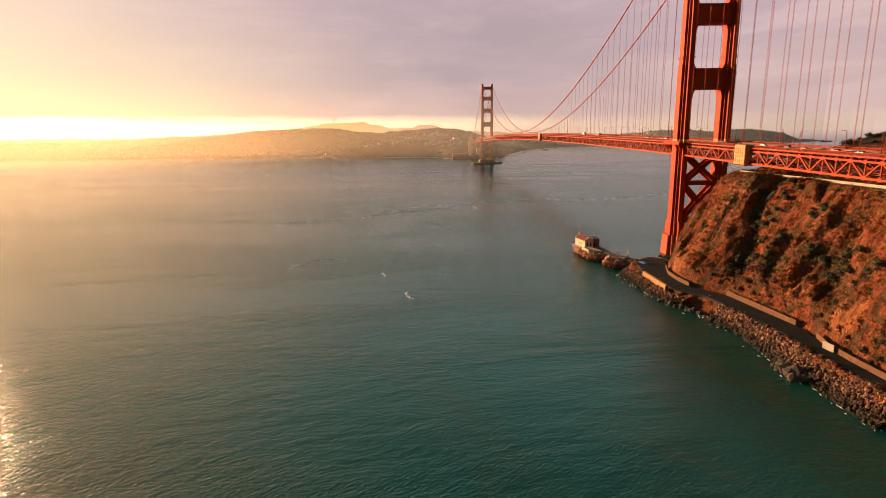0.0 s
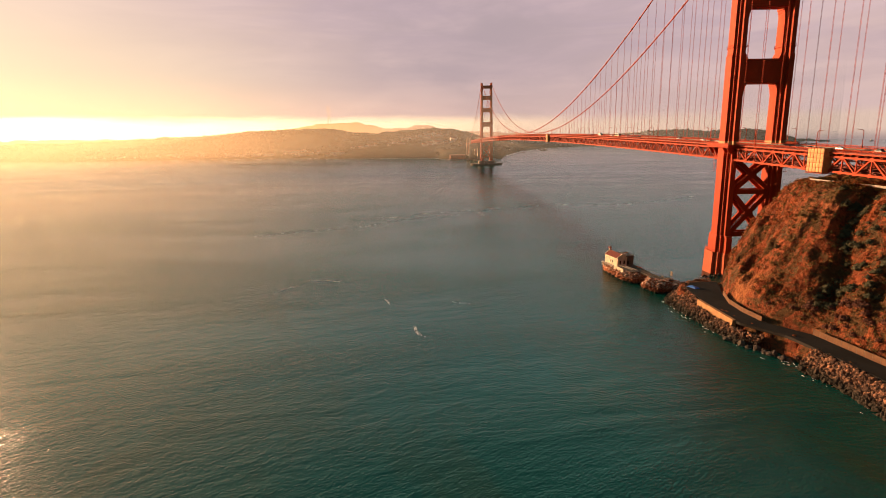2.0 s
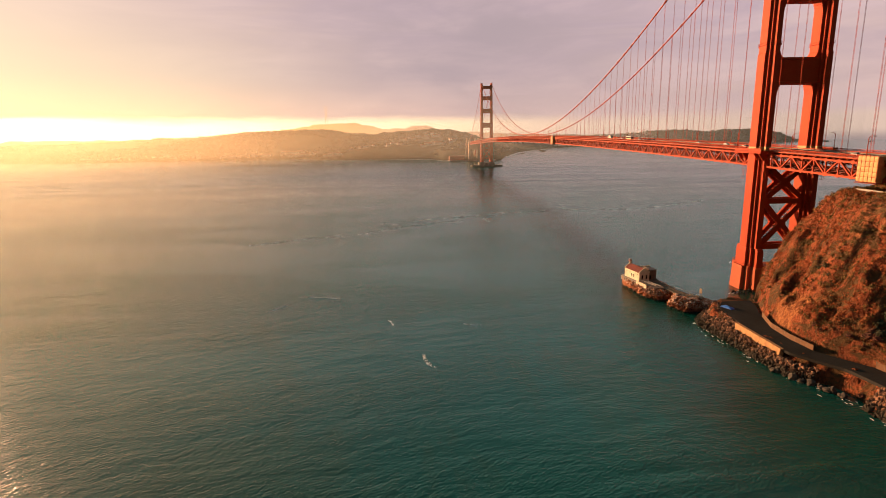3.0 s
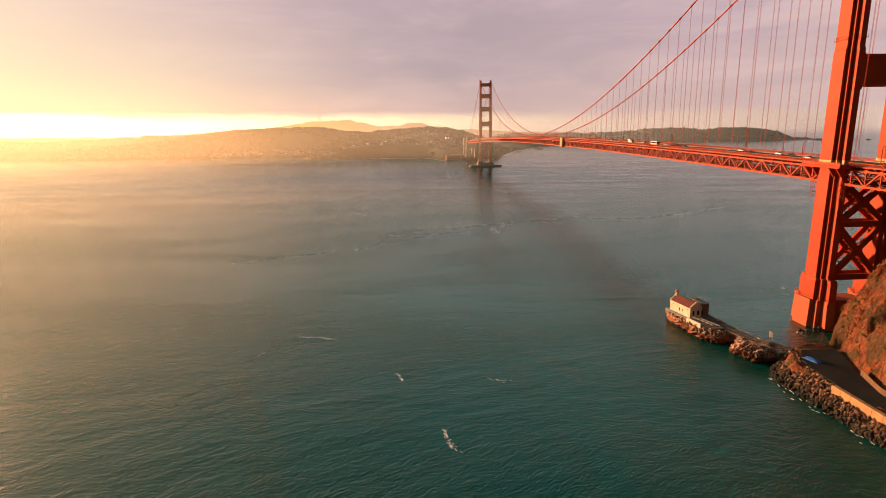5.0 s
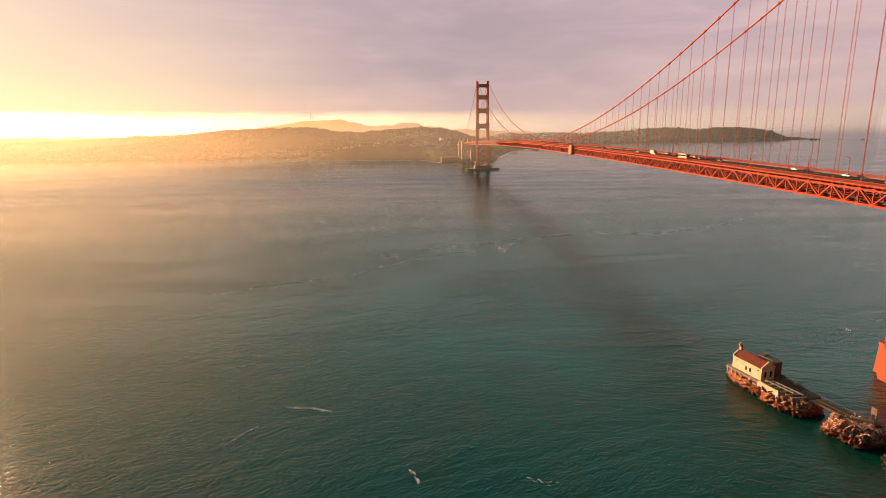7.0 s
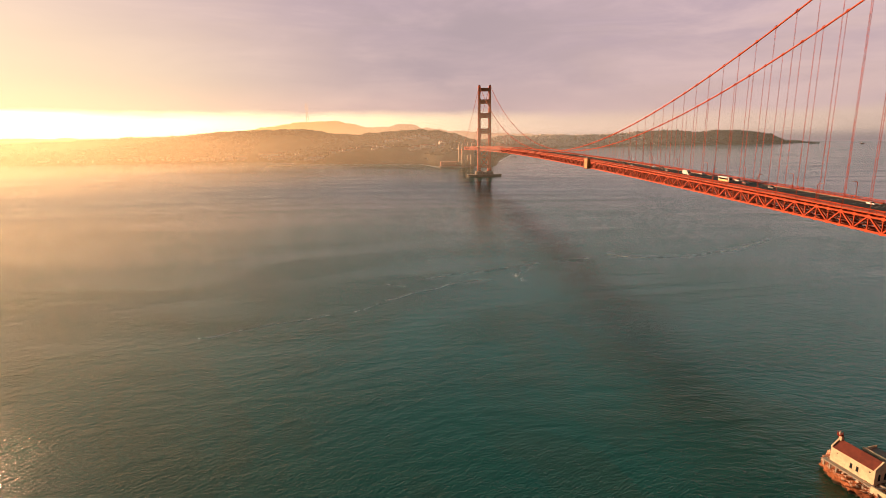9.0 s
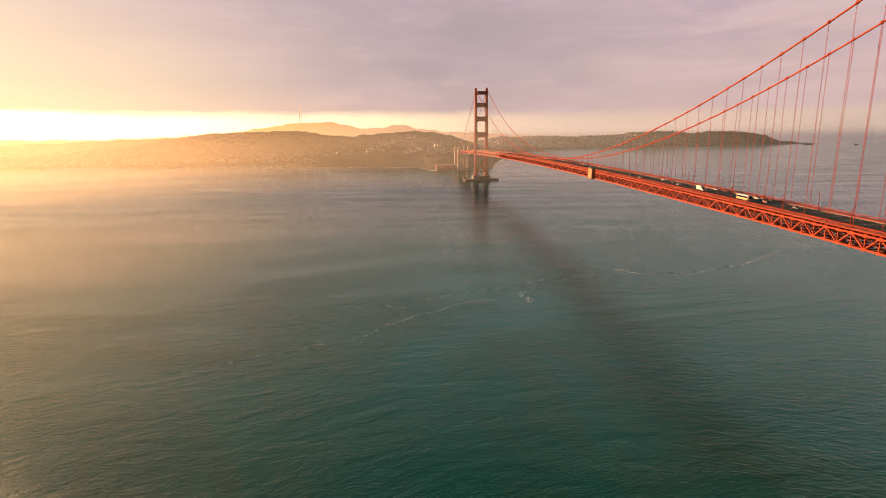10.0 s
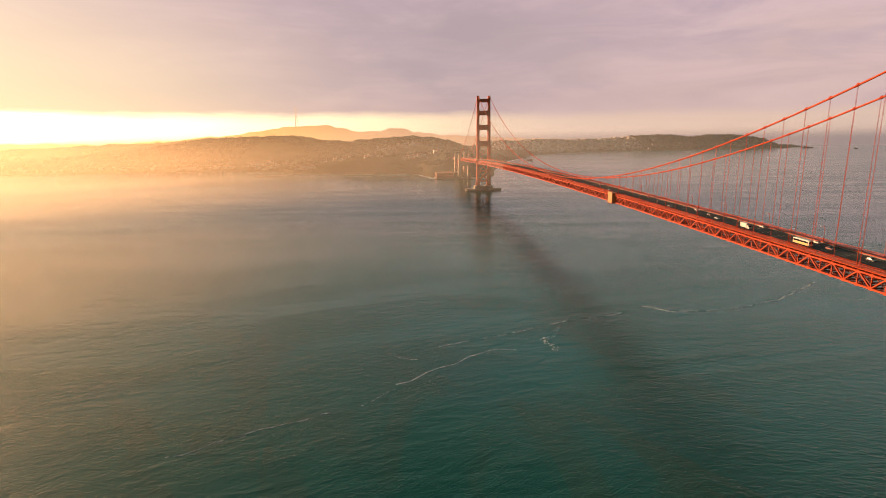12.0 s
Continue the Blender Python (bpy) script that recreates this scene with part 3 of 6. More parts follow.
# unseen slope under the bridge, darkened in colour to cut light bounced at the tower
spot = n.tree.nodes.new("ShaderNodeSeparateXYZ")
n.put(spot.inputs[0], p)
bounce_dark = n.math("ADD", n.math("MULTIPLY", spot.outputs[0], 0.5), spot.outputs[1])
bounce_dark = n.range(n.math("ADD", bounce_dark, n.math("MULTIPLY", n.math("SUBTRACT", big, 0.5), 40.0)), -52.0, -38.0)
scrub = n.math("MAXIMUM", scrub, n.math("MULTIPLY", bounce_dark, 0.85))
c = n.mix(scrub, c, (0.082, 0.060, 0.024))
# outcrops of bare ochre rock: middle, reach
BARE = [((-48.5, -88.0, 15.0), 11.0), ((-36.0, -190.0, 17.0), 9.5), ((-33.0, -158.0, 18.0), 8.0)]
for spot_at, reach in BARE:
    bare = n.tree.nodes.new("ShaderNodeVectorMath")
    bare.operation = "DISTANCE"
    n.put(bare.inputs[0], p)
    bare.inputs[1].default_value = spot_at
    bare_rock = n.range(n.math("ADD", bare.outputs["Value"], n.math("MULTIPLY", n.math("SUBTRACT", mid, 0.5), 14.0)), reach, reach - 5.0)
    c = n.mix(n.math("MULTIPLY", bare_rock, 0.85), c, n.mix(n.range(crag, 0.4, 0.6), (0.54, 0.21, 0.075), (0.25, 0.085, 0.033)))
surface(n, c, 0.95, 0.0, n.math("ADD", n.math("ADD", mid, n.math("MULTIPLY", fine, 0.4)), n.math("MULTIPLY", crag, 1.3)), 1.8, 0.2)

# foot of the cliff, as a line on the plan
TOE = [(-44, -420), (-43.6, -215), (-43, -197), (-40, -181), (-38, -169), (-41, -145), (-43, -127), (-52, -112), (-53.5, -99), (-52.5, -87),
       (-47, -71), (-41, -58), (-34, -47), (-24, -29), (-11, -23), (20, -19), (60, -12), (150, -6), (420, -60)]
# water's edge east of the road, by y
SHORE = [(-420, -60), (-218, -58.5), (-206, -57.5), (-196, -59.5), (-187, -58), (-173, -56.5), (-158, -55.5), (-145, -58), (-127, -58.5), (-116, -66),
         (-96, -68), (-77, -69), (-62, -70), (-53, -66.5), (-47, -60), (-42, -48), (-36, -37), (-28, -30), (-18, -22), (-8, -8), (2, 10), (8, 40), (14, 150)]


def toe_distance(x, y):
    """Distance inside the foot line (positive uphill)."""
    best, inside = 1e9, -1
    for (ax, ay), (bx, by) in zip(TOE, TOE[1:]):
        dx, dy = bx - ax, by - ay
        t = max(0.0, min(1.0, ((x - ax) * dx + (y - ay) * dy) / (dx * dx + dy * dy)))
        ex, ey = x - ax - t * dx, y - ay - t * dy
        d = math.hypot(ex, ey)
        if d < best - 1e-6:
            best, inside = d, (1 if dx * (y - ay) - dy * (x - ax) < 0 else -1)
    return best * inside


# two deep gullies cut into the cliff: line on the plan, depth, half width
GULLIES = [([(-8, -108), (-20, -108), (-32, -121), (-44, -127)], 5.2, 4.5), ([(-8, -160), (-22, -164), (-27, -170)], 3.4, 4.0)]


def gully_cut(x, y):
    total = 0.0
    for line, deep, wide in GULLIES:
        best = 1e9
        for (ax, ay), (bx, by) in zip(line, line[1:]):
            dx, dy = bx - ax, by - ay
            t = max(0.0, min(1.0, ((x - ax) * dx + (y - ay) * dy) / (dx * dx + dy * dy)))
            best = min(best, math.hypot(x - ax - t * dx, y - ay - t * dy))
        total += deep * math.exp(-(best / wide) ** 2)
    return total


def ground_z(x, y):
    q = Vector((x, y, 0))
    d = toe_distance(x, y)
    wob = 5.0 * noise.noise(q * 0.035) + 2.5 * noise.noise(q * 0.09)
    if d > 0:
        gully = abs(noise.noise(Vector((x * 0.022 + 3, y * 0.06, 0.3)))) * 5 * smooth(2, 14, d)
        gully += abs(noise.noise(Vector((x * 0.05 + 7, y * 0.16, 4.3)))) * 5 * smooth(1, 8, d)
        gully += gully_cut(x, y) * smooth(2, 10, d) * smooth(-4, -14, x)
        rise = max(0.0, d + 2.5 + 0.7 * wob * smooth(0, 10, d) - gully - 0.5 * smooth(4, 14, d) + 2.8 * smooth(-92, -58, y) * smooth(3, 12, d))
        slope = 1.62 + 0.25 * smooth(-60, -30, y)
        h = slope * rise
        top = 52.3 + 0.28 * max(0.0, x - 6) * smooth(400, 60, x) + 1.2 * noise.noise(q * 0.05)
        k = 7.0
        e = max(0.0, min(1.0, 0.5 + 0.5 * (top - h) / k))
        h = top + (h - top) * e - k * e * (1 - e)
        h *= smooth(-0.5, 3.0, d)
        rough = smooth(0, 5, d) * (0.25 + 0.75 * (1 - smooth(0.8, 1.0, h / top)))
        r = 0.0
        amp, f = 3.6, 0.085
        for _ in range(6):
            r += amp * (0.42 - abs(noise.noise(Vector((x * f + 5, y * f, h * f * 0.5 + 9)))))
            amp, f = amp * 0.66, f * 2.05
        return 6.8 + h + rough * r
    # bench with the road, then down to the water
    if y < -12:
        sx = lerp_table([(a, b) for a, b in SHORE], y)
        out = x - sx
        edge = 6.5 + 1.5 * noise.noise(q * 0.2)
        s = smooth(0.0, edge, out)
        base = -4.0 + 10.8 * s if out > 0 else -4.0 + 0.25 * max(out, -20)
        jag = (1 - smooth(edge * 0.9, edge * 1.15, out)) * smooth(-6, 2, out)
        base += jag * 1.6 * noise.noise(q * 0.35) + jag * 1.0 * noise.noise(q * 0.9)
        far = smooth(-58, -40, y) * smooth(-45, -25, x)
        return base * (1 - far) + far * (1.0 + d * 0.55 + 1.2 * noise.noise(q * 0.3))
    return 4.5 + d * 0.8 + 1.5 * noise.noise(q * 0.15)


def grid_land(name, x0, x1, nx, y0, y1, ny, fn, mat, label, category):
    xs, ys = np.linspace(x0, x1, nx), np.linspace(y0, y1, ny)
    v = [(x, y, fn(x, y)) for y in ys for x in xs]
    f = [(j * nx + i, j * nx + i + 1, (j + 1) * nx + i + 1, (j + 1) * nx + i) for j in range(ny - 1) for i in range(nx - 1)]
    return tagged(part(name, mesh_of(name, v, f, True), mat), label, category, kind="structure")


grid_land("headland_ground", -84, 66, 191, -300, 24, 412, ground_z, rock_mat, "steep rocky headland with dry brown scrub, falling to the sea", "cliff")


def land_end(x, y):
    """Past the road's end the headland sinks into the sea."""
    k = smooth(-300, -400, y)
    return ground_z(x, y) * (1 - k) - 4.0 * k


grid_land("headland_slope", -84, 66, 191, -400, -300, 50, land_end, rock_mat, "rocky scrub-covered slope running down to the sea", "cliff")
grid_land("headland_slope", 66, 420, 60, -400, -300, 20, land_end, rock_mat, "scrub-covered hillside running down to the sea", "hill")
grid_land("headland_hill", 66, 420, 60, -300, 24, 62, ground_z, rock_mat, "scrub-covered hill behind the bridge", "hill")

# ---- the far shore ----
park_mat, n = material("far_wooded_slope")
p = place(n)
a, b = n.noise(p, 0.006, 6.0, 0.6, 0.6), n.noise(p, 0.03, 5.0, 0.7)
c = n.mix(n.range(a, 0.4, 0.6), (0.040, 0.035, 0.016), (0.072, 0.060, 0.028))
c = n.mix(n.range(b, 0.5, 0.7), c, (0.040, 0.038, 0.018))
surface(n, c, 0.95, 0.0, b, 6.0, 0.1)

COAST = [(-2900, 2700), (-2300, 2360), (-1740, 2200), (-1340, 2200), (-900, 2215), (-720, 2150), (-590, 1990), (-416, 1935), (-316, 1908), (-214, 1880), (-136, 1832), (-100, 1692), (-40, 1640),
         (60, 1625), (110, 1690), (170, 2000), (330, 2560), (560, 3040), (760, 3330), (1100, 3560), (1600, 3700), (2300, 3720), (2700, 3700), (2900, 3850)]


def coast_y(x):
    return lerp_table(COAST, x)


HILLS = [(-2600, 3100, 600, 380, 66), (-1700, 3000, 520, 420, 78), (-1050, 2850, 360, 380, 92), (-680, 2800, 240, 350, 76), (-230, 2780, 240, 360, 86), (-440, 2800, 190, 350, 12),
         (30, 2720, 210, 340, 70), (-260, 2150, 260, 210, 40), (10, 2000, 150, 240, 48), (500, 3650, 260, 300, 62), (900, 4000, 400, 260, 66),
         (1900, 4000, 330, 230, 68), (2330, 3960, 240, 200, 54), (1480, 4030, 330, 230, 48), (2520, 3900, 130, 170, 36), (2660, 3880, 60, 120, 26)]


def park_z(x, y):
    d = y - coast_y(x)
    h = -6 + 9 * smooth(-30, 40, d)
    s = sum(v * math.exp(-((x - a) / p) ** 2 - ((y - b) / q) ** 2) for a, b, p, q, v in HILLS)
    q = Vector((x * 0.006, y * 0.006, 0))
    t = 7 * noise.noise(q) + 5 * noise.noise(q * 3.3) + 3 * noise.noise(q * 9)
    return h + smooth(10, 160, d) * (s + t * 1.3 + 8)


grid_land("far_shore", -2900, 1300, 330, 1560, 4300, 200, park_z, park_mat, "wooded far shore with low hills", "hills")
grid_land("far_cape", 1300, 2950, 150, 3500, 4300, 70, park_z, park_mat, "long wooded cape running into the ocean", "cape")

# ---- the distance: backdrop ridges behind the far shore, haze and sunlight painted as emission ----
ridge_mat, n = material("haze_glow_ridge")
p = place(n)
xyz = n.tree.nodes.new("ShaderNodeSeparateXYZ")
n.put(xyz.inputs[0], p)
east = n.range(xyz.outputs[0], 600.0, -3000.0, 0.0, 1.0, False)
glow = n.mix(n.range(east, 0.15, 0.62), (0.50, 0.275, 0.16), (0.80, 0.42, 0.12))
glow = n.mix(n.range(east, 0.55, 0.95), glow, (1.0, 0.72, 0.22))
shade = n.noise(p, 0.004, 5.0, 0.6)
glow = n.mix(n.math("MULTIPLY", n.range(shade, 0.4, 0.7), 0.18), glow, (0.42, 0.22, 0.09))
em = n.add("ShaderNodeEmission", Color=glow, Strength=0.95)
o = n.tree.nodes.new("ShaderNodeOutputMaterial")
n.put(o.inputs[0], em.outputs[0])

EYE_X, EYE_Y = -205.0, -200.0


def ridge(name, radius, profile, rugged, label):
    """A thin shell of far hills curved round the eye, sized to fit the camera's view; profile: bearing, crest height.
    """
    v, f = [], []
    a0, a1 = profile[0][0], profile[-1][0]
    count = 260
    for i in range(count + 1):
        a = a0 + (a1 - a0) * i / count
        q = Vector((a * 0.9, 3.1, radius * 0.01))
        z = lerp_table(profile, a) + rugged * (noise.noise(q) + 0.5 * noise.noise(q * 3) + 0.4 * noise.noise(q * 8) + 0.3 * noise.noise(q * 19))
        s, c = math.sin(radians(a)), math.cos(radians(a))
        for r, h in ((radius - 60, -5), (radius - 25, z * 0.6), (radius, z), (radius + 40, -5)):
            v.append((EYE_X + r * s, EYE_Y + r * c, h))
    for i in range(count):
        for j in range(3):
            k = 4 * i + j
            f.append((k, k + 1, k + 5, k + 4))
    return tagged(part(name, mesh_of(name, v, f, True), ridge_mat), label, "hills", kind="structure")


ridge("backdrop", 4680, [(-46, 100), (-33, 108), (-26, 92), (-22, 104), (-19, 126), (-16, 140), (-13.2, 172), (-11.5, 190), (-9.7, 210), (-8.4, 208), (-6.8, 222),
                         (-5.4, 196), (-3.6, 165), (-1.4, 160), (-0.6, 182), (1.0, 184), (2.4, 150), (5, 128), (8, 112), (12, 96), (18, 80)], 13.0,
      "far backdrop hills with haze and low sun put into their glow")

# the three-pronged mast on the far hill; its haze is painted as emission
mast_mat, n = material("haze_glow_mast")
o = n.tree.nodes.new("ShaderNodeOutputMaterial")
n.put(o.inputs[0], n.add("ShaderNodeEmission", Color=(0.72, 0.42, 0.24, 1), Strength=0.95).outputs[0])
mast = thing("radio_mast", "tall hazy three-legged radio mast on the far hill", "radio mast", (EYE_X + 4650 * math.sin(radians(-9.35)), EYE_Y + 4650 * math.cos(radians(-9.35)), 205))
for k in range(3):
    a = 2 * math.pi * k / 3 + 0.3
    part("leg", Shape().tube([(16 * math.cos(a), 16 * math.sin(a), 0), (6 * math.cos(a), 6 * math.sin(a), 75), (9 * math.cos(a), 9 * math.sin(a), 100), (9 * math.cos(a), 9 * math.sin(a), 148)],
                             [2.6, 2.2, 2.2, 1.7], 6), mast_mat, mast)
for z, r in ((45, 10.5), (76, 7.5), (100, 10.5)):
    q = [(r * math.cos(2 * math.pi * k / 3 + 0.3), r * math.sin(2 * math.pi * k / 3 + 0.3), z) for k in range(3)]
    s = Shape()
    for a, b in zip(q, q[1:] + q[:1]):
        s.beam(a, b, 2.4, 3.4)
    part("crossbar", s, mast_mat, mast)

# stand-in for haze: added upright translucent sheets that scatter sunlight, thicker towards the sun
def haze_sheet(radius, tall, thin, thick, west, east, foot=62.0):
    mat, n = material("haze_stand_in")
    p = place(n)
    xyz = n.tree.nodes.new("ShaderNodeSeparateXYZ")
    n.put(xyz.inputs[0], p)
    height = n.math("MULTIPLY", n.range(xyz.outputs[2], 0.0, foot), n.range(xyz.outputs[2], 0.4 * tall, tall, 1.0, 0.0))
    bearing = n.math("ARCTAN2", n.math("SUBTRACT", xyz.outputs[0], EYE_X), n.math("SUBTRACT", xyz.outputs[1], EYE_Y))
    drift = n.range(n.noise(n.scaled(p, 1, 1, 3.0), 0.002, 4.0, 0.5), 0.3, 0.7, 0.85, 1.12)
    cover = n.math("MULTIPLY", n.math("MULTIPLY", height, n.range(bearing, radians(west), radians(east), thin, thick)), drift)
    # golden tint towards the sun is painted in, to imitate sunward glow
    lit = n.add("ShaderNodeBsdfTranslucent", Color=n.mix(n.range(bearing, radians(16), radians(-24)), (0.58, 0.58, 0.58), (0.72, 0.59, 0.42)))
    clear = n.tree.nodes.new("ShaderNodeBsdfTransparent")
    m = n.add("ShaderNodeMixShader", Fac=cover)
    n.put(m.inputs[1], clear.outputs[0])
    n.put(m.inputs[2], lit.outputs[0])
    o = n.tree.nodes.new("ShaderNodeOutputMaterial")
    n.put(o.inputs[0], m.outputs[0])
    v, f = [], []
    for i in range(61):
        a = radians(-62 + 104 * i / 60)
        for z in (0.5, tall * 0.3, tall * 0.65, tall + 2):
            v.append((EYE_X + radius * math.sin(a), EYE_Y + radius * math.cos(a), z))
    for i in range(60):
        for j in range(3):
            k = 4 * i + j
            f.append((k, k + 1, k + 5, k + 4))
    tagged(part("haze", mesh_of("haze", v, f, True), mat), "thin upright sheet standing in for golden haze over the far water", "haze", kind="structure")


# the nearest sheet is added to brighten the water on the sunward side
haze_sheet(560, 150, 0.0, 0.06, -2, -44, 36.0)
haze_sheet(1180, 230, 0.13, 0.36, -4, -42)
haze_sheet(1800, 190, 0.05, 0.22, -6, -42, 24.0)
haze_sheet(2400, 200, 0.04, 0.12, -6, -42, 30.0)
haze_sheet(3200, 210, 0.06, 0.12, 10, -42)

# ---- things on and by the bridge ----
def plain(name, c, rough=0.5, metal=0.0):
    m, n = material(name)
    p = place(n)
    surface(n, n.mix(n.math("MULTIPLY", n.range(n.noise(p, 1.1, 4.0), 0.35, 0.7), 0.25), c, tuple(0.7 * v for v in c)), rough, metal)
    return m


BLACK = plain("black_rubber", (0.02, 0.02, 0.02), 0.8)
GLASS_DARK = plain("dark_window_glass", (0.02, 0.022, 0.025), 0.1)
WHITE = plain("white_car_paint", (0.42, 0.405, 0.38), 0.4)
SILVER = plain("silver_car_paint", (0.38, 0.38, 0.38), 0.3, 0.3)
BLACK_PAINT = plain("black_car_paint", (0.03, 0.03, 0.032), 0.3)
WINE = plain("dark_red_car_paint", (0.22, 0.03, 0.025), 0.35)
YELLOW = plain("yellow_taxi_paint", (0.65, 0.40, 0.05), 0.35)
LAMP_RED = RED


def road_z(y):
    return chord_z(y) + ROAD


def enclosure(y0, y1):
    """A maintenance scaffold wrapped in sheeting, hung on the truss."""
    yc = (y0 + y1) / 2
    z = chord_z(yc)
    ob = thing("scaffold_enclosure", "scaffold wrapped in yellowish sheeting, hung on the bridge truss", "scaffold", (-14.9, yc, z + 0.3), "scaffold enclosures")
    h = (y1 - y0) / 2
    cols, rows = 5, 5
    body = Shape()
    tall = 10.4
    # cushioned sheeting: each field bulges between the scaffold tubes
    n_y, n_z = cols * 4, rows * 4
    for face in (-1, 1):
        base = len(body.v)
        for i in range(n_z + 1):
            for j in range(n_y + 1):
                u, w_ = j / n_y, i / n_z
                b = abs(math.sin(u * cols * math.pi)) * abs(math.sin(w_ * rows * math.pi))
                body.v.append((face * 1.9 + face * 0.22 * b, -h + 2 * h * u, tall * w_))
        for i in range(n_z):
            for j in range(n_y):
                a = base + i * (n_y + 1) + j
                body.f.append((a, a + 1, a + n_y + 2, a + n_y + 1))
    body.box(-1.9, 1.9, -h, h, 0, 0.2).box(-1.9, 1.9, -h, h, tall - 0.2, tall)
    body.box(-1.9, 1.9, -h, -h + 0.1, 0.2, tall - 0.2).box(-1.9, 1.9, h - 0.1, h, 0.2, tall - 0.2)
    part("sheeting", body, SHEET, ob)
    for i in range(rows + 1):
        part("scaffold_tube", Shape().tube([(-2.02, -h - 0.2, 0.1 + (tall - 0.2) * i / rows), (-2.02, h + 0.2, 0.1 + (tall - 0.2) * i / rows)], 0.07, 6), RED_WORN, ob)
    for j in range(cols + 1):
        part("scaffold_tube", Shape().tube([(-2.05, -h + 2 * h * j / cols, -0.4), (-2.05, -h + 2 * h * j / cols, tall + 0.5)], 0.07, 6), RED_WORN, ob)
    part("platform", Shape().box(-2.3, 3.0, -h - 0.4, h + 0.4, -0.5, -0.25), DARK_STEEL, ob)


enclosure(-84.5, -74.5)
enclosure(434.0, 444.5)

# street lamps along both pavements
lamp_head_mat = plain("amber_lamp_glass", (0.35, 0.18, 0.06), 0.3)


def street_lamp(side):
    ob = thing("street_lamp", "orange steel street lamp with a curved arm over the bridge roadway", "street lamp", (0, 0, 0), "bridge lamps")
    s = -side
    part("base", Shape().tube([(0, 0, 0), (0, 0, 1.4)], [0.34, 0.26], 8), LAMP_RED, ob)
    arm = [(0, 0, 7.6)] + [(s * 1.3 * (1 - math.cos(a)), 0, 7.6 + 1.2 * math.sin(a)) for a in (0.4, 0.8, 1.2, 1.57)] + [(s * 2.3, 0, 8.75)]
    part("pole", Shape().tube([(0, 0, 1.4)] + arm, [0.2, 0.16, 0.14, 0.13, 0.12, 0.11, 0.1], 8), LAMP_RED, ob)
    head = part("lamp_head", Shape().hull([(s * 2.0 - 0.2, -0.3, 8.75), (s * 2.0 + 0.2, -0.3, 8.75), (s * 2.0 + 0.2, 0.3, 8.75), (s * 2.0 - 0.2, 0.3, 8.75)],
                                          [(s * 3.1 - 0.1, -0.22, 8.95), (s * 3.1 + 0.1, -0.22, 8.95), (s * 3.1 + 0.1, 0.22, 8.95), (s * 3.1 - 0.1, 0.22, 8.95)]), BLACK_PAINT, ob)
    part("lens", Shape().box(s * 2.6 - 0.35, s * 2.6 + 0.35, -0.2, 0.2, 8.62, 8.74), lamp_head_mat, head)
    return ob


for side in (-1, 1):
    first = None
    for k in range(-4, 28):
        y = 22.5 + 45.72 * k - (4.5 if side < 0 else 0)
        if not Y_BEGIN + 20 < y < Y_SOUTH + 200 or abs(y - Y_NORTH) < 12 or abs(y - Y_SOUTH) < 12:
            continue
        m = pose(side * 12.6, y, chord_z(y) + ROAD + 0.25)
        if first is None:
            first = street_lamp(side)
            first.matrix_basis = m
        else:
            copy_thing(first, m)


# traffic
def wheels(ob, x, ys, r):
    for y in ys:
        for s in (-1, 1):
            w_ = part("wheel", Shape().tube([(s * x - 0.12, y, r), (s * x + 0.12, y, r)], r, 12), BLACK, ob)
            part("rim", Shape().tube([(s * (x + 0.13) - 0.01, y, r), (s * (x + 0.13) + 0.01, y, r)], r * 0.55, 10), SILVER, w_)


def car(label, paint, tall=1.48, long=4.6):
    ob = thing("car", label, "car")
    h = long / 2
    prof = [(-h, 0.35), (-h, 0.75), (-h + 0.15, 0.92), (-h + 0.9, 0.98), (h - 1.2, 0.98), (h - 0.25, 0.82), (h, 0.65), (h, 0.35)]
    body = Shape().hull([(-0.88, y, z) for y, z in prof], [(0.88, y, z) for y, z in prof])
    part("body", body, paint, ob)
    a, b = [(-0.8, -h + 0.5, 0.97), (0.8, -h + 0.5, 0.97), (0.8, h - 1.3, 0.97), (-0.8, h - 1.3, 0.97)], [(-0.62, -h + 1.0, tall - 0.08), (0.62, -h + 1.0, tall - 0.08), (0.62, h - 2.2, tall - 0.08), (-0.62, h - 2.2, tall - 0.08)]
    part("cabin_glass", Shape().hull(a, b), GLASS_DARK, ob)
    part("roof", Shape().hull([(-0.64, -h + 0.98, tall - 0.09), (0.64, -h + 0.98, tall - 0.09), (0.64, h - 2.15, tall - 0.09), (-0.64, h - 2.15, tall - 0.09)],
                              [(-0.56, -h + 1.1, tall), (0.56, -h + 1.1, tall), (0.56, h - 2.3, tall), (-0.56, h - 2.3, tall)]), paint, ob)
    wheels(ob, 0.8, (-h + 0.85, h - 0.9), 0.33)
    for s in (-1, 1):
        part("headlight", Shape().box(s * 0.62 - 0.18, s * 0.62 + 0.18, h - 0.02, h + 0.02, 0.6, 0.74), WHITE, ob)
        part("tail_light", Shape().box(s * 0.62 - 0.18, s * 0.62 + 0.18, -h - 0.02, -h + 0.02, 0.66, 0.8), WINE, ob)
    return ob


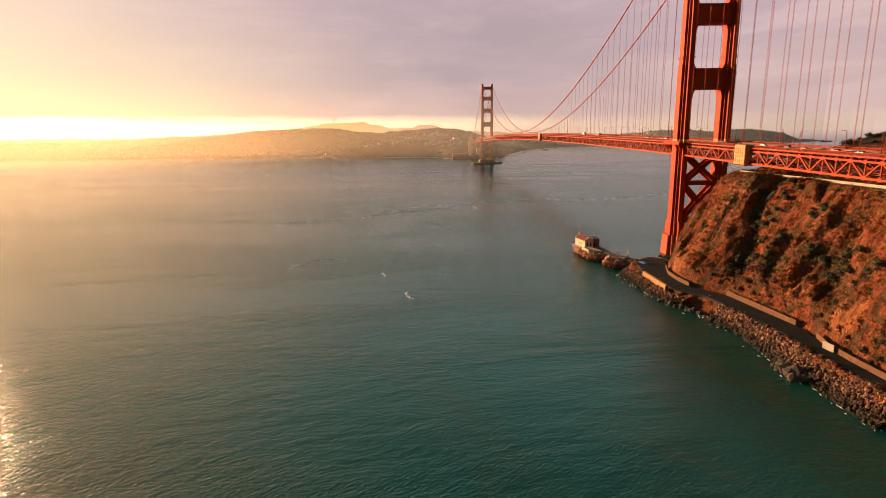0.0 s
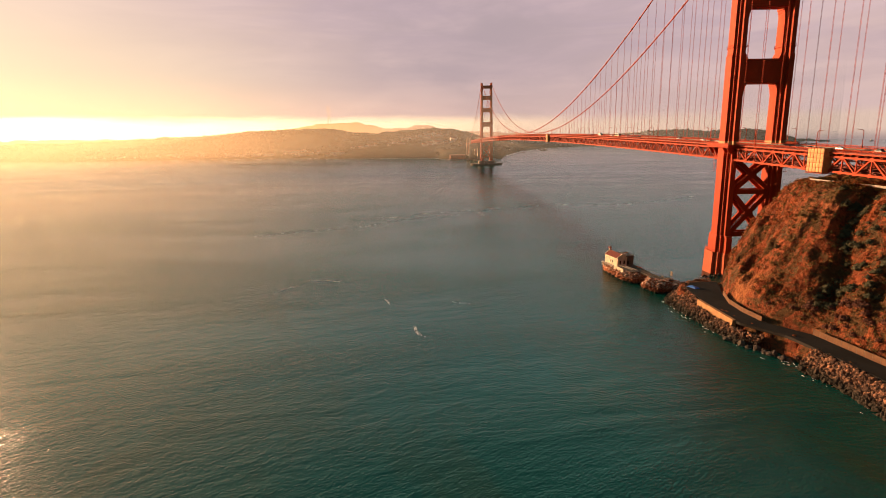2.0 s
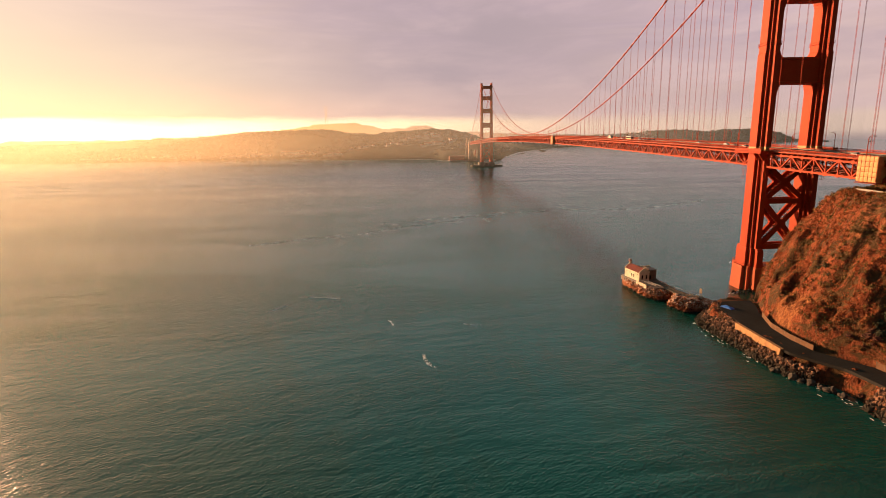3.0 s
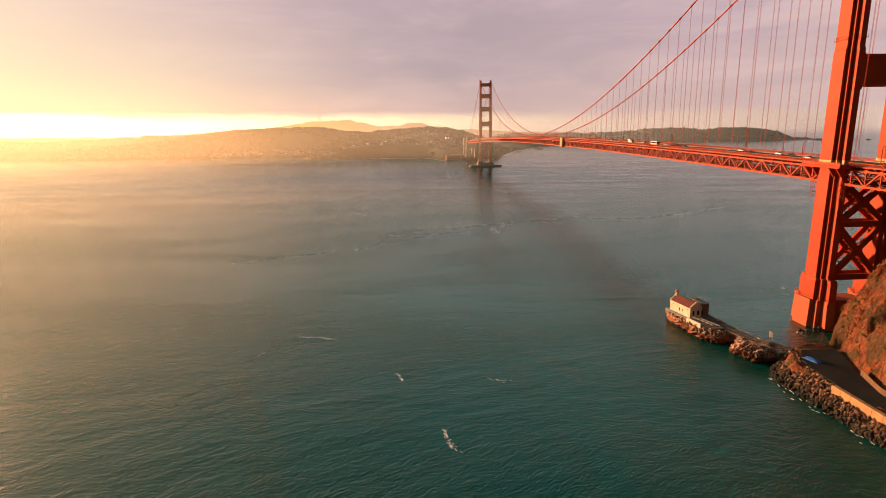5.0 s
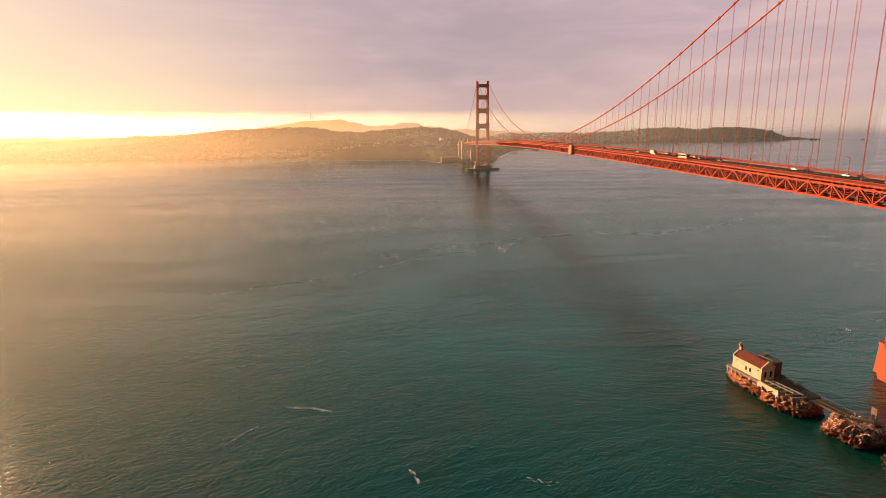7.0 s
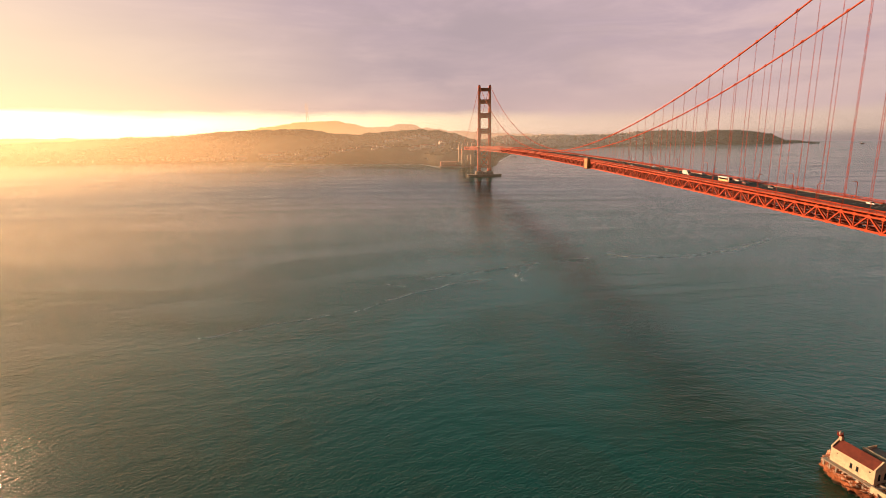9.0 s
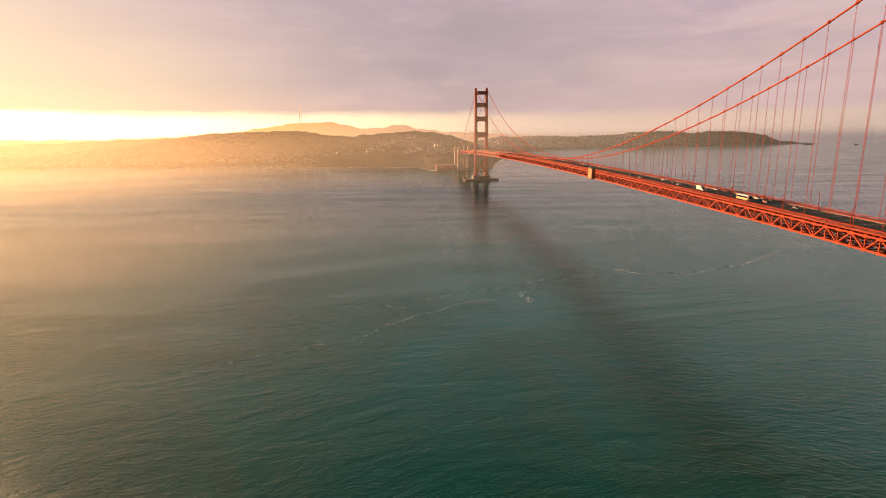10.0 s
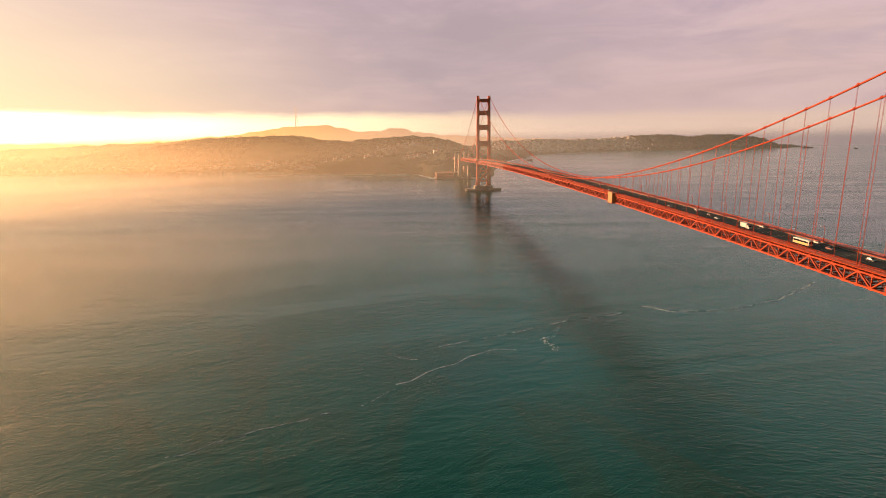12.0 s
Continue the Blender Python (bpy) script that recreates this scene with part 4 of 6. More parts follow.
def coach():
    ob = thing("coach", "white and orange tour coach on the bridge roadway", "coach")
    ORANGE = plain("orange_coach_paint", (0.70, 0.30, 0.06), 0.4)
    prof = [(-6.0, 0.4), (-6.0, 3.2), (-5.7, 3.4), (5.6, 3.4), (5.95, 3.0), (6.05, 1.6), (6.0, 0.4)]
    part("body", Shape().hull([(-1.25, y, z) for y, z in prof], [(1.25, y, z) for y, z in prof]), WHITE, ob)
    for s in (-1, 1):
        part("window_band", Shape().box(s * 1.26 - 0.02, s * 1.26 + 0.02, -5.6, 5.2, 1.75, 2.75), GLASS_DARK, ob)
        part("stripe", Shape().box(s * 1.26 - 0.02, s * 1.26 + 0.02, -5.8, 5.7, 0.5, 1.7), ORANGE, ob)
    part("windscreen", Shape().box(-1.1, 1.1, 6.0, 6.06, 1.5, 2.9), GLASS_DARK, ob)
    wheels(ob, 1.15, (-4.0, -2.8, 3.9), 0.5)
    return ob


def box_truck():
    ob = thing("box_truck", "white box truck on the bridge roadway", "truck")
    part("cargo_box", Shape().box(-1.25, 1.25, -4.6, 1.6, 0.95, 3.7), WHITE, ob)
    prof = [(1.7, 0.5), (1.7, 2.6), (2.9, 2.6), (3.5, 1.6), (4.1, 1.45), (4.2, 0.5)]
    part("cab", Shape().hull([(-1.1, y, z) for y, z in prof], [(1.1, y, z) for y, z in prof]), WHITE, ob)
    part("windscreen", Shape().hull([(-1.0, 2.95, 2.55), (1.0, 2.95, 2.55), (1.0, 3.5, 1.68), (-1.0, 3.5, 1.68)], [(-1.0, 3.0, 2.6), (1.0, 3.0, 2.6), (1.0, 3.58, 1.7), (-1.0, 3.58, 1.7)]), GLASS_DARK, ob)
    part("chassis", Shape().box(-0.5, 0.5, -4.4, 3.8, 0.5, 0.95), BLACK, ob)
    wheels(ob, 1.0, (-3.0, 3.0), 0.46)
    return ob


def park(ob, x, y, away=True):
    ob.matrix_basis = pose(x, y, road_z(y) + 0.005, math.degrees(math.atan(chord_z(y + 1) - chord_z(y))) * (1 if away else -1), 0, 0 if away else 180)
    return ob


park(coach(), -4.4, 200.0, False)
park(box_truck(), -4.9, 248.0, False)
saloons = {"white": car("white saloon car on the bridge roadway", WHITE), "silver": car("silver saloon car on the bridge roadway", SILVER),
           "black": car("black sport utility car on the bridge roadway", BLACK_PAINT, 1.75, 4.8), "red": car("dark red saloon car on the bridge roadway", WINE),
           "yellow": car("yellow taxi on the bridge roadway", YELLOW)}
spots = [("white", 7.6, 250, True), ("white", 5.8, 202, True), ("red", 0.9, 187, False), ("black", 1.4, 162, False), ("silver", -1.8, 285, True), ("black", 2.0, 300, False),
         ("silver", 4.8, 322, False), ("white", -4.8, 346, True), ("black", -1.6, 372, True), ("red", 5.0, 402, False), ("silver", -5.0, 470, True), ("white", 5.4, 520, False), ("red", 1.8, 590, False),
         ("silver", 5.2, 96, False), ("silver", 5.2, 60, False), ("white", -1.8, 28, True), ("white", -4.8, -58, True), ("silver", 1.8, -70, False), ("black", -1.6, -95, True),
         ("yellow", -4.9, -112, True), ("red", -1.7, -128, True), ("silver", -5.0, -146, True), ("white", -1.8, -158, True), ("silver", -5, 700, True), ("white", 2, 760, False)]
used = set()
for kind, x, y, away in spots:
    ob = saloons[kind] if kind not in used else copy_thing(saloons[kind], Matrix())
    used.add(kind)
    park(ob, x, y, away)

# ---- the islet with its old house ----
islet_mat, n = material("guano_stained_rock")
p = place(n)
big, fine = n.noise(p, 0.22, 6.0, 0.6, 0.5), n.noise(p, 1.3, 5.0, 0.7)
axes_r = n.tree.nodes.new("ShaderNodeSeparateXYZ")
n.put(axes_r.inputs[0], p)
c = n.mix(n.range(big, 0.35, 0.65), (0.19, 0.062, 0.028), (0.42, 0.150, 0.064))
c = n.mix(n.math("MULTIPLY", n.range(fine, 0.48, 0.58), n.range(axes_r.outputs[2], 1.8, 4.2)), c, (0.62, 0.52, 0.42))
c = n.mix(n.range(axes_r.outputs[2], 1.3, 0.4), c, (0.028, 0.024, 0.016))
surface(n, c, 0.9, 0.0, n.math("ADD", big, n.math("MULTIPLY", fine, 0.6)), 0.9, 0.3)


def rock_mound(name, cx, cy, hx, hy, top, turn, seed, label):
    """A craggy flat-topped rock rising from below the water."""
    n_a, n_r = 190, 44
    v, f = [], []
    for i in range(n_r + 1):
        u = i / n_r
        for j in range(n_a):
            a = 2 * math.pi * j / n_a
            ca, sa = math.cos(a), math.sin(a)
            k = 1.0 / max(1e-6, (abs(ca) ** 3 + abs(sa) ** 3)) ** (1 / 3)
            if u < 0.6:
                r, z = 1.12 - 0.17 * (u / 0.6), -3.5 + (top + 3.5) * (u / 0.6)
            else:
                r, z = 0.95 * (1 - (u - 0.6) / 0.4), top
            lx, ly = hx * k * ca * r, hy * k * sa * r
            q = Vector((lx * 0.25 + seed, ly * 0.25, z * 0.22))
            rough = 1.0 if u < 0.66 else 0.25
            d = (noise.noise(q) * 1.9 + (0.25 - abs(noise.noise(q * 2.3))) * 3.6 + (0.2 - abs(noise.noise(q * 5.2))) * 2.4 + noise.noise(q * 11) * 0.4) * rough
            x, y = lx + ca * d, ly + sa * d
            zz = z + ((-0.2 + noise.noise(q * 1.7 + Vector((9, 2, 1))) * 1.3) if 0.3 < u < 0.72 else 0.12 * noise.noise(q * 3))
            c, s = math.cos(radians(turn)), math.sin(radians(turn))
            v.append((cx + c * x - s * y, cy + s * x + c * y, zz))
    for i in range(n_r):
        for j in range(n_a):
            a, b = i * n_a + j, i * n_a + (j + 1) % n_a
            f.append((a, b, b + n_a, a + n_a))
    f.append(tuple(n_r * n_a + j for j in range(n_a)))
    return tagged(part(name, mesh_of(name, v, f, True), islet_mat), label, "rock")


rock_mound("sea_rock", -71.2, -6.2, 7.2, 18.8, 5.4, 6, 3.0, "long guano-streaked sea rock carrying the old house")
rock_mound("sea_rock", -65.0, -39.6, 5.6, 6.4, 6.3, 20, 17.0, "ragged sea rock with broken concrete on top")
rock_mound("sea_rock", -57.6, -43.4, 4.8, 6.6, 5.2, 40, 29.0, "low rock joining the islet to the shore")

STUCCO = mottled("weathered_cream_stucco", (0.76, 0.64, 0.46), (0.60, 0.49, 0.34), 0.5, 2.0, 0.9, 0.02)
ROOF = mottled("dark_red_roof", (0.20, 0.045, 0.030), (0.14, 0.035, 0.025), 0.6, 2.5, 0.8)
TIMBER = mottled("grey_weathered_timber", (0.20, 0.155, 0.11), (0.14, 0.105, 0.075), 0.8, 3.0, 0.9)

DARK_CONCRETE = mottled("dark_brown_concrete", (0.11, 0.085, 0.060), (0.070, 0.058, 0.040), 0.4, 1.6, 0.9, 0.04, third=(0.20, 0.165, 0.125))


def signal_house():
    ob = thing("house", "old cream stucco house with a dark red roof on the rock", "house")
    ob.matrix_basis = pose(-74.4, 0.6, 5.75, 0, 0, 10.6)
    L, Wd, eave, ridge_h = 7.2, 3.1, 4.7, 7.0
    wall = Shape()
    ring = [(-Wd, eave), (0, ridge_h - 0.1), (Wd, eave), (Wd, -0.6), (-Wd, -0.6)]
    wall.hull([(x, -L, z) for x, z in ring], [(x, L, z) for x, z in ring])
    body = part("wall", wall, STUCCO, ob)
    for s in (-1, 1):
        part("roof_slope", Shape().hull([(s * (Wd + 0.15), -L + 0.35, eave - 0.05), (s * (Wd + 0.15), L - 0.35, eave - 0.05), (s * (Wd + 0.15), L - 0.35, eave + 0.12), (s * (Wd + 0.15), -L + 0.35, eave + 0.12)],
                                        [(0.0, -L + 0.35, ridge_h - 0.02), (0.0, L - 0.35, ridge_h - 0.02), (0.0, L - 0.35, ridge_h + 0.16), (0.0, -L + 0.35, ridge_h + 0.16)]), ROOF, ob)
    for e in (-1, 1):
        g = [(-Wd - 0.15, eave - 0.1), (-Wd - 0.15, eave + 0.45), (0, ridge_h + 0.5), (Wd + 0.15, eave + 0.45), (Wd + 0.15, eave - 0.1), (0, ridge_h - 0.15)]
        part("gable_parapet", Shape().hull([(x, e * (L - 0.35), z) for x, z in g], [(x, e * (L + 0.1), z) for x, z in g]), STUCCO, ob)
    for y in (-1.8, 0.2):
        w_ = part("window", Shape().box(-Wd - 0.05, -Wd + 0.04, y - 0.4, y + 0.4, 1.2, 2.9), GLASS_DARK, ob, "dark empty window")
        part("sill", Shape().box(-Wd - 0.2, -Wd, y - 0.55, y + 0.55, 1.05, 1.2), STUCCO, w_)
    for y in (-5.6, 5.0):
        part("vent", Shape().box(-Wd - 0.04, -Wd + 0.04, y - 0.25, y + 0.25, 3.3, 3.7), GLASS_DARK, ob)
    for x in (-1.2, 1.3):
        w_ = part("window", Shape().box(x - 0.45, x + 0.45, -L - 0.05, -L + 0.04, 1.0, 2.9), GLASS_DARK, ob, "dark arched window")
        part("arch", Shape().tube([(x, -L - 0.05, 2.9), (x, -L + 0.04, 2.9)], 0.45, 12), GLASS_DARK, w_)
    part("chimney", Shape().box(-0.6, 0.5, L - 1.0, L - 0.1, ridge_h - 0.6, ridge_h + 1.3), STUCCO, ob)
    return ob


signal_house()

horn = thing("beacon_lantern", "rusty caged beacon lantern on the end of the house roof", "beacon", (-75.8, 7.6, 12.6))
part("post", Shape().tube([(0, 0, -1.0), (0, 0, 1.5)], 0.35, 8), RED_WORN, horn)
part("platform", Shape().tube([(0, 0, 1.5), (0, 0, 1.7)], 1.0, 10), RED_WORN, horn)
for k in range(6):
    a = k * math.pi / 3
    part("cage_bar", Shape().tube([(0.85 * math.cos(a), 0.85 * math.sin(a), 1.7), (0.85 * math.cos(a), 0.85 * math.sin(a), 2.7)], 0.07, 5), RED_WORN, horn)
part("lantern", Shape().tube([(0, 0, 1.7), (0, 0, 2.5), (0, 0, 3.0)], [0.45, 0.45, 0.05], 10), CONCRETE_PALE, horn)

shed = thing("shed", "flat-roofed outbuilding with a pale parapet beside the old house", "shed")
shed.matrix_basis = pose(-67.9, 0.2, 5.7, 0, 0, 10.6)
part("wall", Shape().box(-2.6, 2.6, -3.4, 3.4, -0.6, 5.2), TIMBER, shed, "dark grey-brown wall")
part("roof", Shape().box(-2.9, 2.9, -3.7, 3.7, 5.2, 5.5), CONCRETE, shed)
part("parapet", Shape().box(-2.9, -2.5, -3.7, 3.7, 5.5, 6.6), STUCCO, shed, "sunlit pale parapet")
part("parapet", Shape().box(-2.5, 2.9, 3.3, 3.7, 5.5, 6.2), STUCCO, shed)
part("door", Shape().box(-1.6, -0.6, -3.46, -3.38, 0.2, 2.3), GLASS_DARK, shed)

terrace = thing("terrace", "cracked concrete terrace with a ledge along the sea rock", "terrace", (-74.4, 0.6, 5.2))
terrace.matrix_basis = pose(-74.4, 0.6, 5.2, 0, 0, 10.6)
part("slab", Shape().box(-1.2, 7.4, -24.0, -6.9, -0.5, 0.55), DARK_CONCRETE, terrace)
part("ledge", Shape().box(-4.8, -3.1, -8.0, 8.6, 0.1, 0.45), CONCRETE_PALE, terrace)
part("yard", Shape().box(3.1, 9.4, -6.9, 8.0, -0.5, 0.4), DARK_CONCRETE, terrace)
for k in range(8):
    y = -7.4 + 2.2 * k
    part("pillar", Shape().box(-4.6, -4.1, y - 0.25, y + 0.25, -1.8, 0.1), CONCRETE_PALE, terrace)
part("sunlit_wall", Shape().box(-5.6, -5.1, -17.5, -8.2, -0.6, 1.5), STUCCO, terrace, "sunlit pale retaining wall")
for k in range(6):
    y = -9.5 - 2.6 * k
    part("beam", Shape().beam((-4.6, y, 1.15), (0.4 + 0.3 * (k % 2), y - 1.1, 1.2), 0.45, 0.45), CONCRETE_PALE, terrace)
part("beam", Shape().beam((-0.2, -8.6, 1.3), (0.9, -22.0, 1.3), 0.5, 0.45), CONCRETE_PALE, terrace)
part("beam", Shape().beam((-2.2, -8.6, 1.3), (-1.2, -20.0, 1.3), 0.5, 0.45), CONCRETE_PALE, terrace)

span = thing("footbridge", "concrete slab footbridge with a rail over the gap between the rocks", "footbridge")
span.matrix_basis = pose(-65.4, -31.0, 6.2, 0, 0, 14)
part("slab", Shape().box(-2.1, 2.1, -9.0, 7.0, -0.5, 0.15), DARK_CONCRETE, span)
for s in (-1.95, 1.95):
    for k in range(6):
        part("rail_post", Shape().tube([(s, -8.4 + 3.0 * k, 0.1), (s, -8.4 + 3.0 * k, 1.2)], 0.06, 6), TIMBER, span)
    part("rail", Shape().tube([(s, -8.6, 1.2), (s, 6.8, 1.2)], 0.06, 6), TIMBER, span)
ruin = thing("ruined_wall", "broken whitewashed concrete wall on the rock", "wall")
ruin.matrix_basis = pose(-62.6, -38.6, 5.9, 0, 0, 49)
prof = [(-3.2, -1.5), (-3.2, 1.0), (-2.2, 1.5), (-1.2, 0.9), (0.4, 1.7), (1.4, 0.8), (2.8, 1.2), (3.2, -1.5)]
part("wall_slab", Shape().hull([(-0.3, y, z) for y, z in prof], [(0.3, y, z) for y, z in prof]), STUCCO, ruin)
part("wall_base", Shape().box(-1.2, 2.8, -5.0, 4.6, -0.8, 0.3), DARK_CONCRETE, ruin)
board = thing("notice_board", "leaning timber notice board on two posts", "sign", (-57.6, -37.6, 5.4))
part("post", Shape().beam((0, -0.8, 0), (0.1, -0.8, 3.4), 0.18, 0.18, (0, 1, 0)), TIMBER, board)
part("post", Shape().beam((0, 0.8, 0), (0.1, 0.8, 3.4), 0.18, 0.18, (0, 1, 0)), TIMBER, board)
part("panel", Shape().box(-0.1, 0.1, -1.1, 1.1, 2.0, 4.4), TIMBER, board)

# ---- the shore road ----
STATIONS = [(-300, -50.5, -45.0), (-215, -50.5, -45.0), (-197, -50.6, -44.6), (-181, -50.0, -41.6), (-169, -50.2, -40.0), (-150, -51.6, -42.5), (-127, -54.6, -44.6),
            (-112, -63.8, -54.2), (-99, -64.6, -55.0), (-87, -63.8, -54.0), (-72, -62.4, -49.0), (-60, -60.5, -43.5), (-51, -54.5, -40.5)]
road = Shape()
ys = np.linspace(-300, -51, 120)
left, right = [(a, b) for a, b, c in STATIONS], [(a, c) for a, b, c in STATIONS]
for y in ys:
    a, b = lerp_table(left, y), lerp_table(right, y)
    road.v += [(a, y, 6.2), (b, y, 6.2), (b, y, 7.25), (a, y, 7.25)]
for i in range(len(ys) - 1):
    for j in range(4):
        a, b = 4 * i + j, 4 * i + (j + 1) % 4
        road.f.append((a, b, b + 4, a + 4))
road.f += [(0, 1, 2, 3), (4 * len(ys) - 1, 4 * len(ys) - 2, 4 * len(ys) - 3, 4 * len(ys) - 4)]
tagged(part("road", road, ASPHALT), "narrow grey asphalt road along the foot of the cliff", "road", kind="structure")

FENCE = mottled("rusty_tan_fence_mesh", (0.17, 0.085, 0.040), (0.13, 0.062, 0.030), 0.4, 2.5, 0.85)


def fence(points, tall, label):
    ob = thing("fence", label, "fence", (points[0][0], points[0][1], 7.0), "road fences")
    ox, oy = points[0]
    for (ax, ay), (bx, by) in zip(points, points[1:]):
        count = max(1, round(math.hypot(bx - ax, by - ay) / 3.0))
        for i in range(count):
            p0 = Vector((ax + (bx - ax) * i / count - ox, ay + (by - ay) * i / count - oy, 0))
            p1 = Vector((ax + (bx - ax) * (i + 1) / count - ox, ay + (by - ay) * (i + 1) / count - oy, 0))
            part("post", Shape().tube([p0 + Vector((0, 0, -0.3)), p0 + Vector((0, 0, tall + 0.15))], 0.09, 6), TIMBER, ob)
            t = tall * random.uniform(0.95, 1.0)
            part("panel", Shape().beam(p0 + Vector((0, 0, t / 2)), p1 + Vector((0, 0, t / 2)), 0.07, t), FENCE, ob)
            part("rail", Shape().beam(p0 + Vector((0, 0, t)), p1 + Vector((0, 0, t)), 0.1, 0.1), FENCE, ob)
    return ob


fence([(-49.4, -73.5), (-54.2, -87), (-55.2, -99), (-54.4, -111)], 2.3, "tan debris fence curving along the road under the cliff")
fence([(-44.6, -127), (-42.4, -145), (-41.0, -160), (-40.2, -169)], 2.5, "straight tan debris fence along the road")
fence([(-41.4, -182), (-44.4, -192), (-45.2, -203), (-45.4, -240), (-45.4, -290)], 2.3, "bent tan debris fence along the road")
panel = thing("sign_panel", "pale yellow blank panel fixed before the fence", "panel", (-46.0, -194.0, 7.05))
panel.rotation_euler = (0, 0, radians(7))
part("board", Shape().box(-0.08, 0.08, -2.3, 2.3, 0.4, 3.0), CONCRETE_PALE, panel)
for y in (-2.0, 0, 2.0):
    part("post", Shape().tube([(0.16, y, 0), (0.16, y, 3.0)], 0.08, 6), TIMBER, panel)

seawall = thing("sea_wall", "sunlit orange concrete sea wall below the road", "wall", (-64.4, -94, 0))
WALL_ORANGE = mottled("orange_wall_concrete", (0.48, 0.26, 0.11), (0.38, 0.20, 0.09), 0.4, 1.6, 0.9, 0.04)
for k in range(7):
    y0 = -14.5 + 4.1 * k
    part("wall_block", Shape().hull([(-1.5 - 0.06 * (k % 2), y0, 1.0), (0.9, y0, 1.0), (0.9, y0 + 4.0, 1.0), (-1.5 - 0.06 * (k % 2), y0 + 4.0, 1.0)],
                                    [(-0.5, y0, 7.3), (0.9, y0, 7.3), (0.9, y0 + 4.0, 7.3), (-0.5, y0 + 4.0, 7.3)]), WALL_ORANGE, seawall)

TARP = plain("blue_tarpaulin", (0.02, 0.13, 0.50), 0.45)
tarp = Shape()
for i in range(9):
    for j in range(9):
        u, w_ = i / 8 - 0.5, j / 8 - 0.5
        r = 1 - 2 * max(abs(u), abs(w_))
        tarp.v.append((3.0 * u, 6.4 * w_, 0.05 + 1.1 * math.sqrt(max(0, r)) + 0.15 * noise.noise(Vector((u * 6, w_ * 6, 2)))))
tarp.f = [(i * 9 + j, (i + 1) * 9 + j, (i + 1) * 9 + j + 1, i * 9 + j + 1) for i in range(8) for j in range(8)]
tarp.f.append(tuple([8 - k for k in range(9)] + [9 * k for k in range(1, 9)] + [72 + k for k in range(1, 9)] + [9 * k + 8 for k in range(7, 0, -1)]))
cover_ob = tagged(part("tarpaulin", tarp, TARP), "bright blue tarpaulin over a low heap on the road", "tarpaulin")
cover_ob.location, cover_ob.rotation_euler = (-57.0, -60.2, 7.05), (0, 0, radians(18))

# guard wall along the cliff's top
top_wall = thing("guard_wall", "pale concrete guard wall along the edge of the cliff top", "wall")
for k in range(26):
    y = -62 - 4.2 * k
    x = -5.2 - 0.4 * math.sin(k * 0.35)
    part("wall_block", Shape().box(x - 0.25, x + 0.25, y - 4.15, y, 59.4, 60.5), CONCRETE_PALE, top_wall)
tagged(part("upper_road", Shape().box(-4.8, 22, -200, -60, 57.0, 59.6), ASPHALT), "dark service road on the cliff top under the bridge", "road", kind="structure")

# ---- things on the far shore ----
BRICK_FAR = mottled("old_brick", (0.26, 0.10, 0.065), (0.20, 0.08, 0.05), 0.1, 0.6, 0.9)
PYLON = mottled("buff_pylon_concrete", (0.42, 0.33, 0.24), (0.34, 0.26, 0.19), 0.06, 0.4, 0.9)


def pylon(y):
    ob = thing("bridge_pylon", "tall buff concrete bridge pylon on the far shore", "bridge pylon", (0, y, 0), "bridge pylons")
    for s in (-1, 1):
        sh = Shape().hull([(s * 15 - 5.5, -7, 0), (s * 15 + 5.5, -7, 0), (s * 15 + 5.5, 7, 0), (s * 15 - 5.5, 7, 0)],
                          [(s * 15 - 4.5, -5.5, 66), (s * 15 + 4.5, -5.5, 66), (s * 15 + 4.5, 5.5, 66), (s * 15 - 4.5, 5.5, 66)])
        leg = part("shaft", sh, PYLON, ob)
        part("cap", Shape().box(s * 15 - 3.6, s * 15 + 3.6, -4.4, 4.4, 66, 75).box(s * 15 - 2.6, s * 15 + 2.6, -3.4, 3.4, 75, 79), PYLON, leg)
        for k in range(3):
            part("rib", Shape().box(s * 15 - 4.2 + 3.2 * k, s * 15 - 2.2 + 3.2 * k, -7.1, -6.2, 4, 60), PYLON, leg)
    part("cross_wall", Shape().box(-10, 10, -3, 3, 40, 58), PYLON, ob)
    return ob


pylon(Y_SOUTH + SIDE + 6)
pylon(Y_SOUTH + SIDE + 106)

arch = thing("arch_span", "orange steel arch span between the far pylons", "bridge span", (0, Y_SOUTH + SIDE + 56, 0))
for s in (-1, 1):
    x = s * 13.0
    part("deck_girder", Shape().box(x - 0.6, x + 0.6, -50, 160, 55.5, 57.8), RED, arch)
    pts = [(x, -46 + 92 * k / 12, 16 + 36 * (1 - ((k - 6) / 6) ** 2)) for k in range(13)]
    part("arch_rib", Shape().tube(pts, 1.1, 6), RED, arch)
    for k in range(1, 12):
        part("hanger_post", Shape().beam(pts[k], (x, pts[k][1], 56), 0.7, 0.7, (0, 1, 0)), RED, arch)
part("roadway", Shape().box(-13, 13, -50, 160, 57.8, 59.0), ASPHALT, arch)

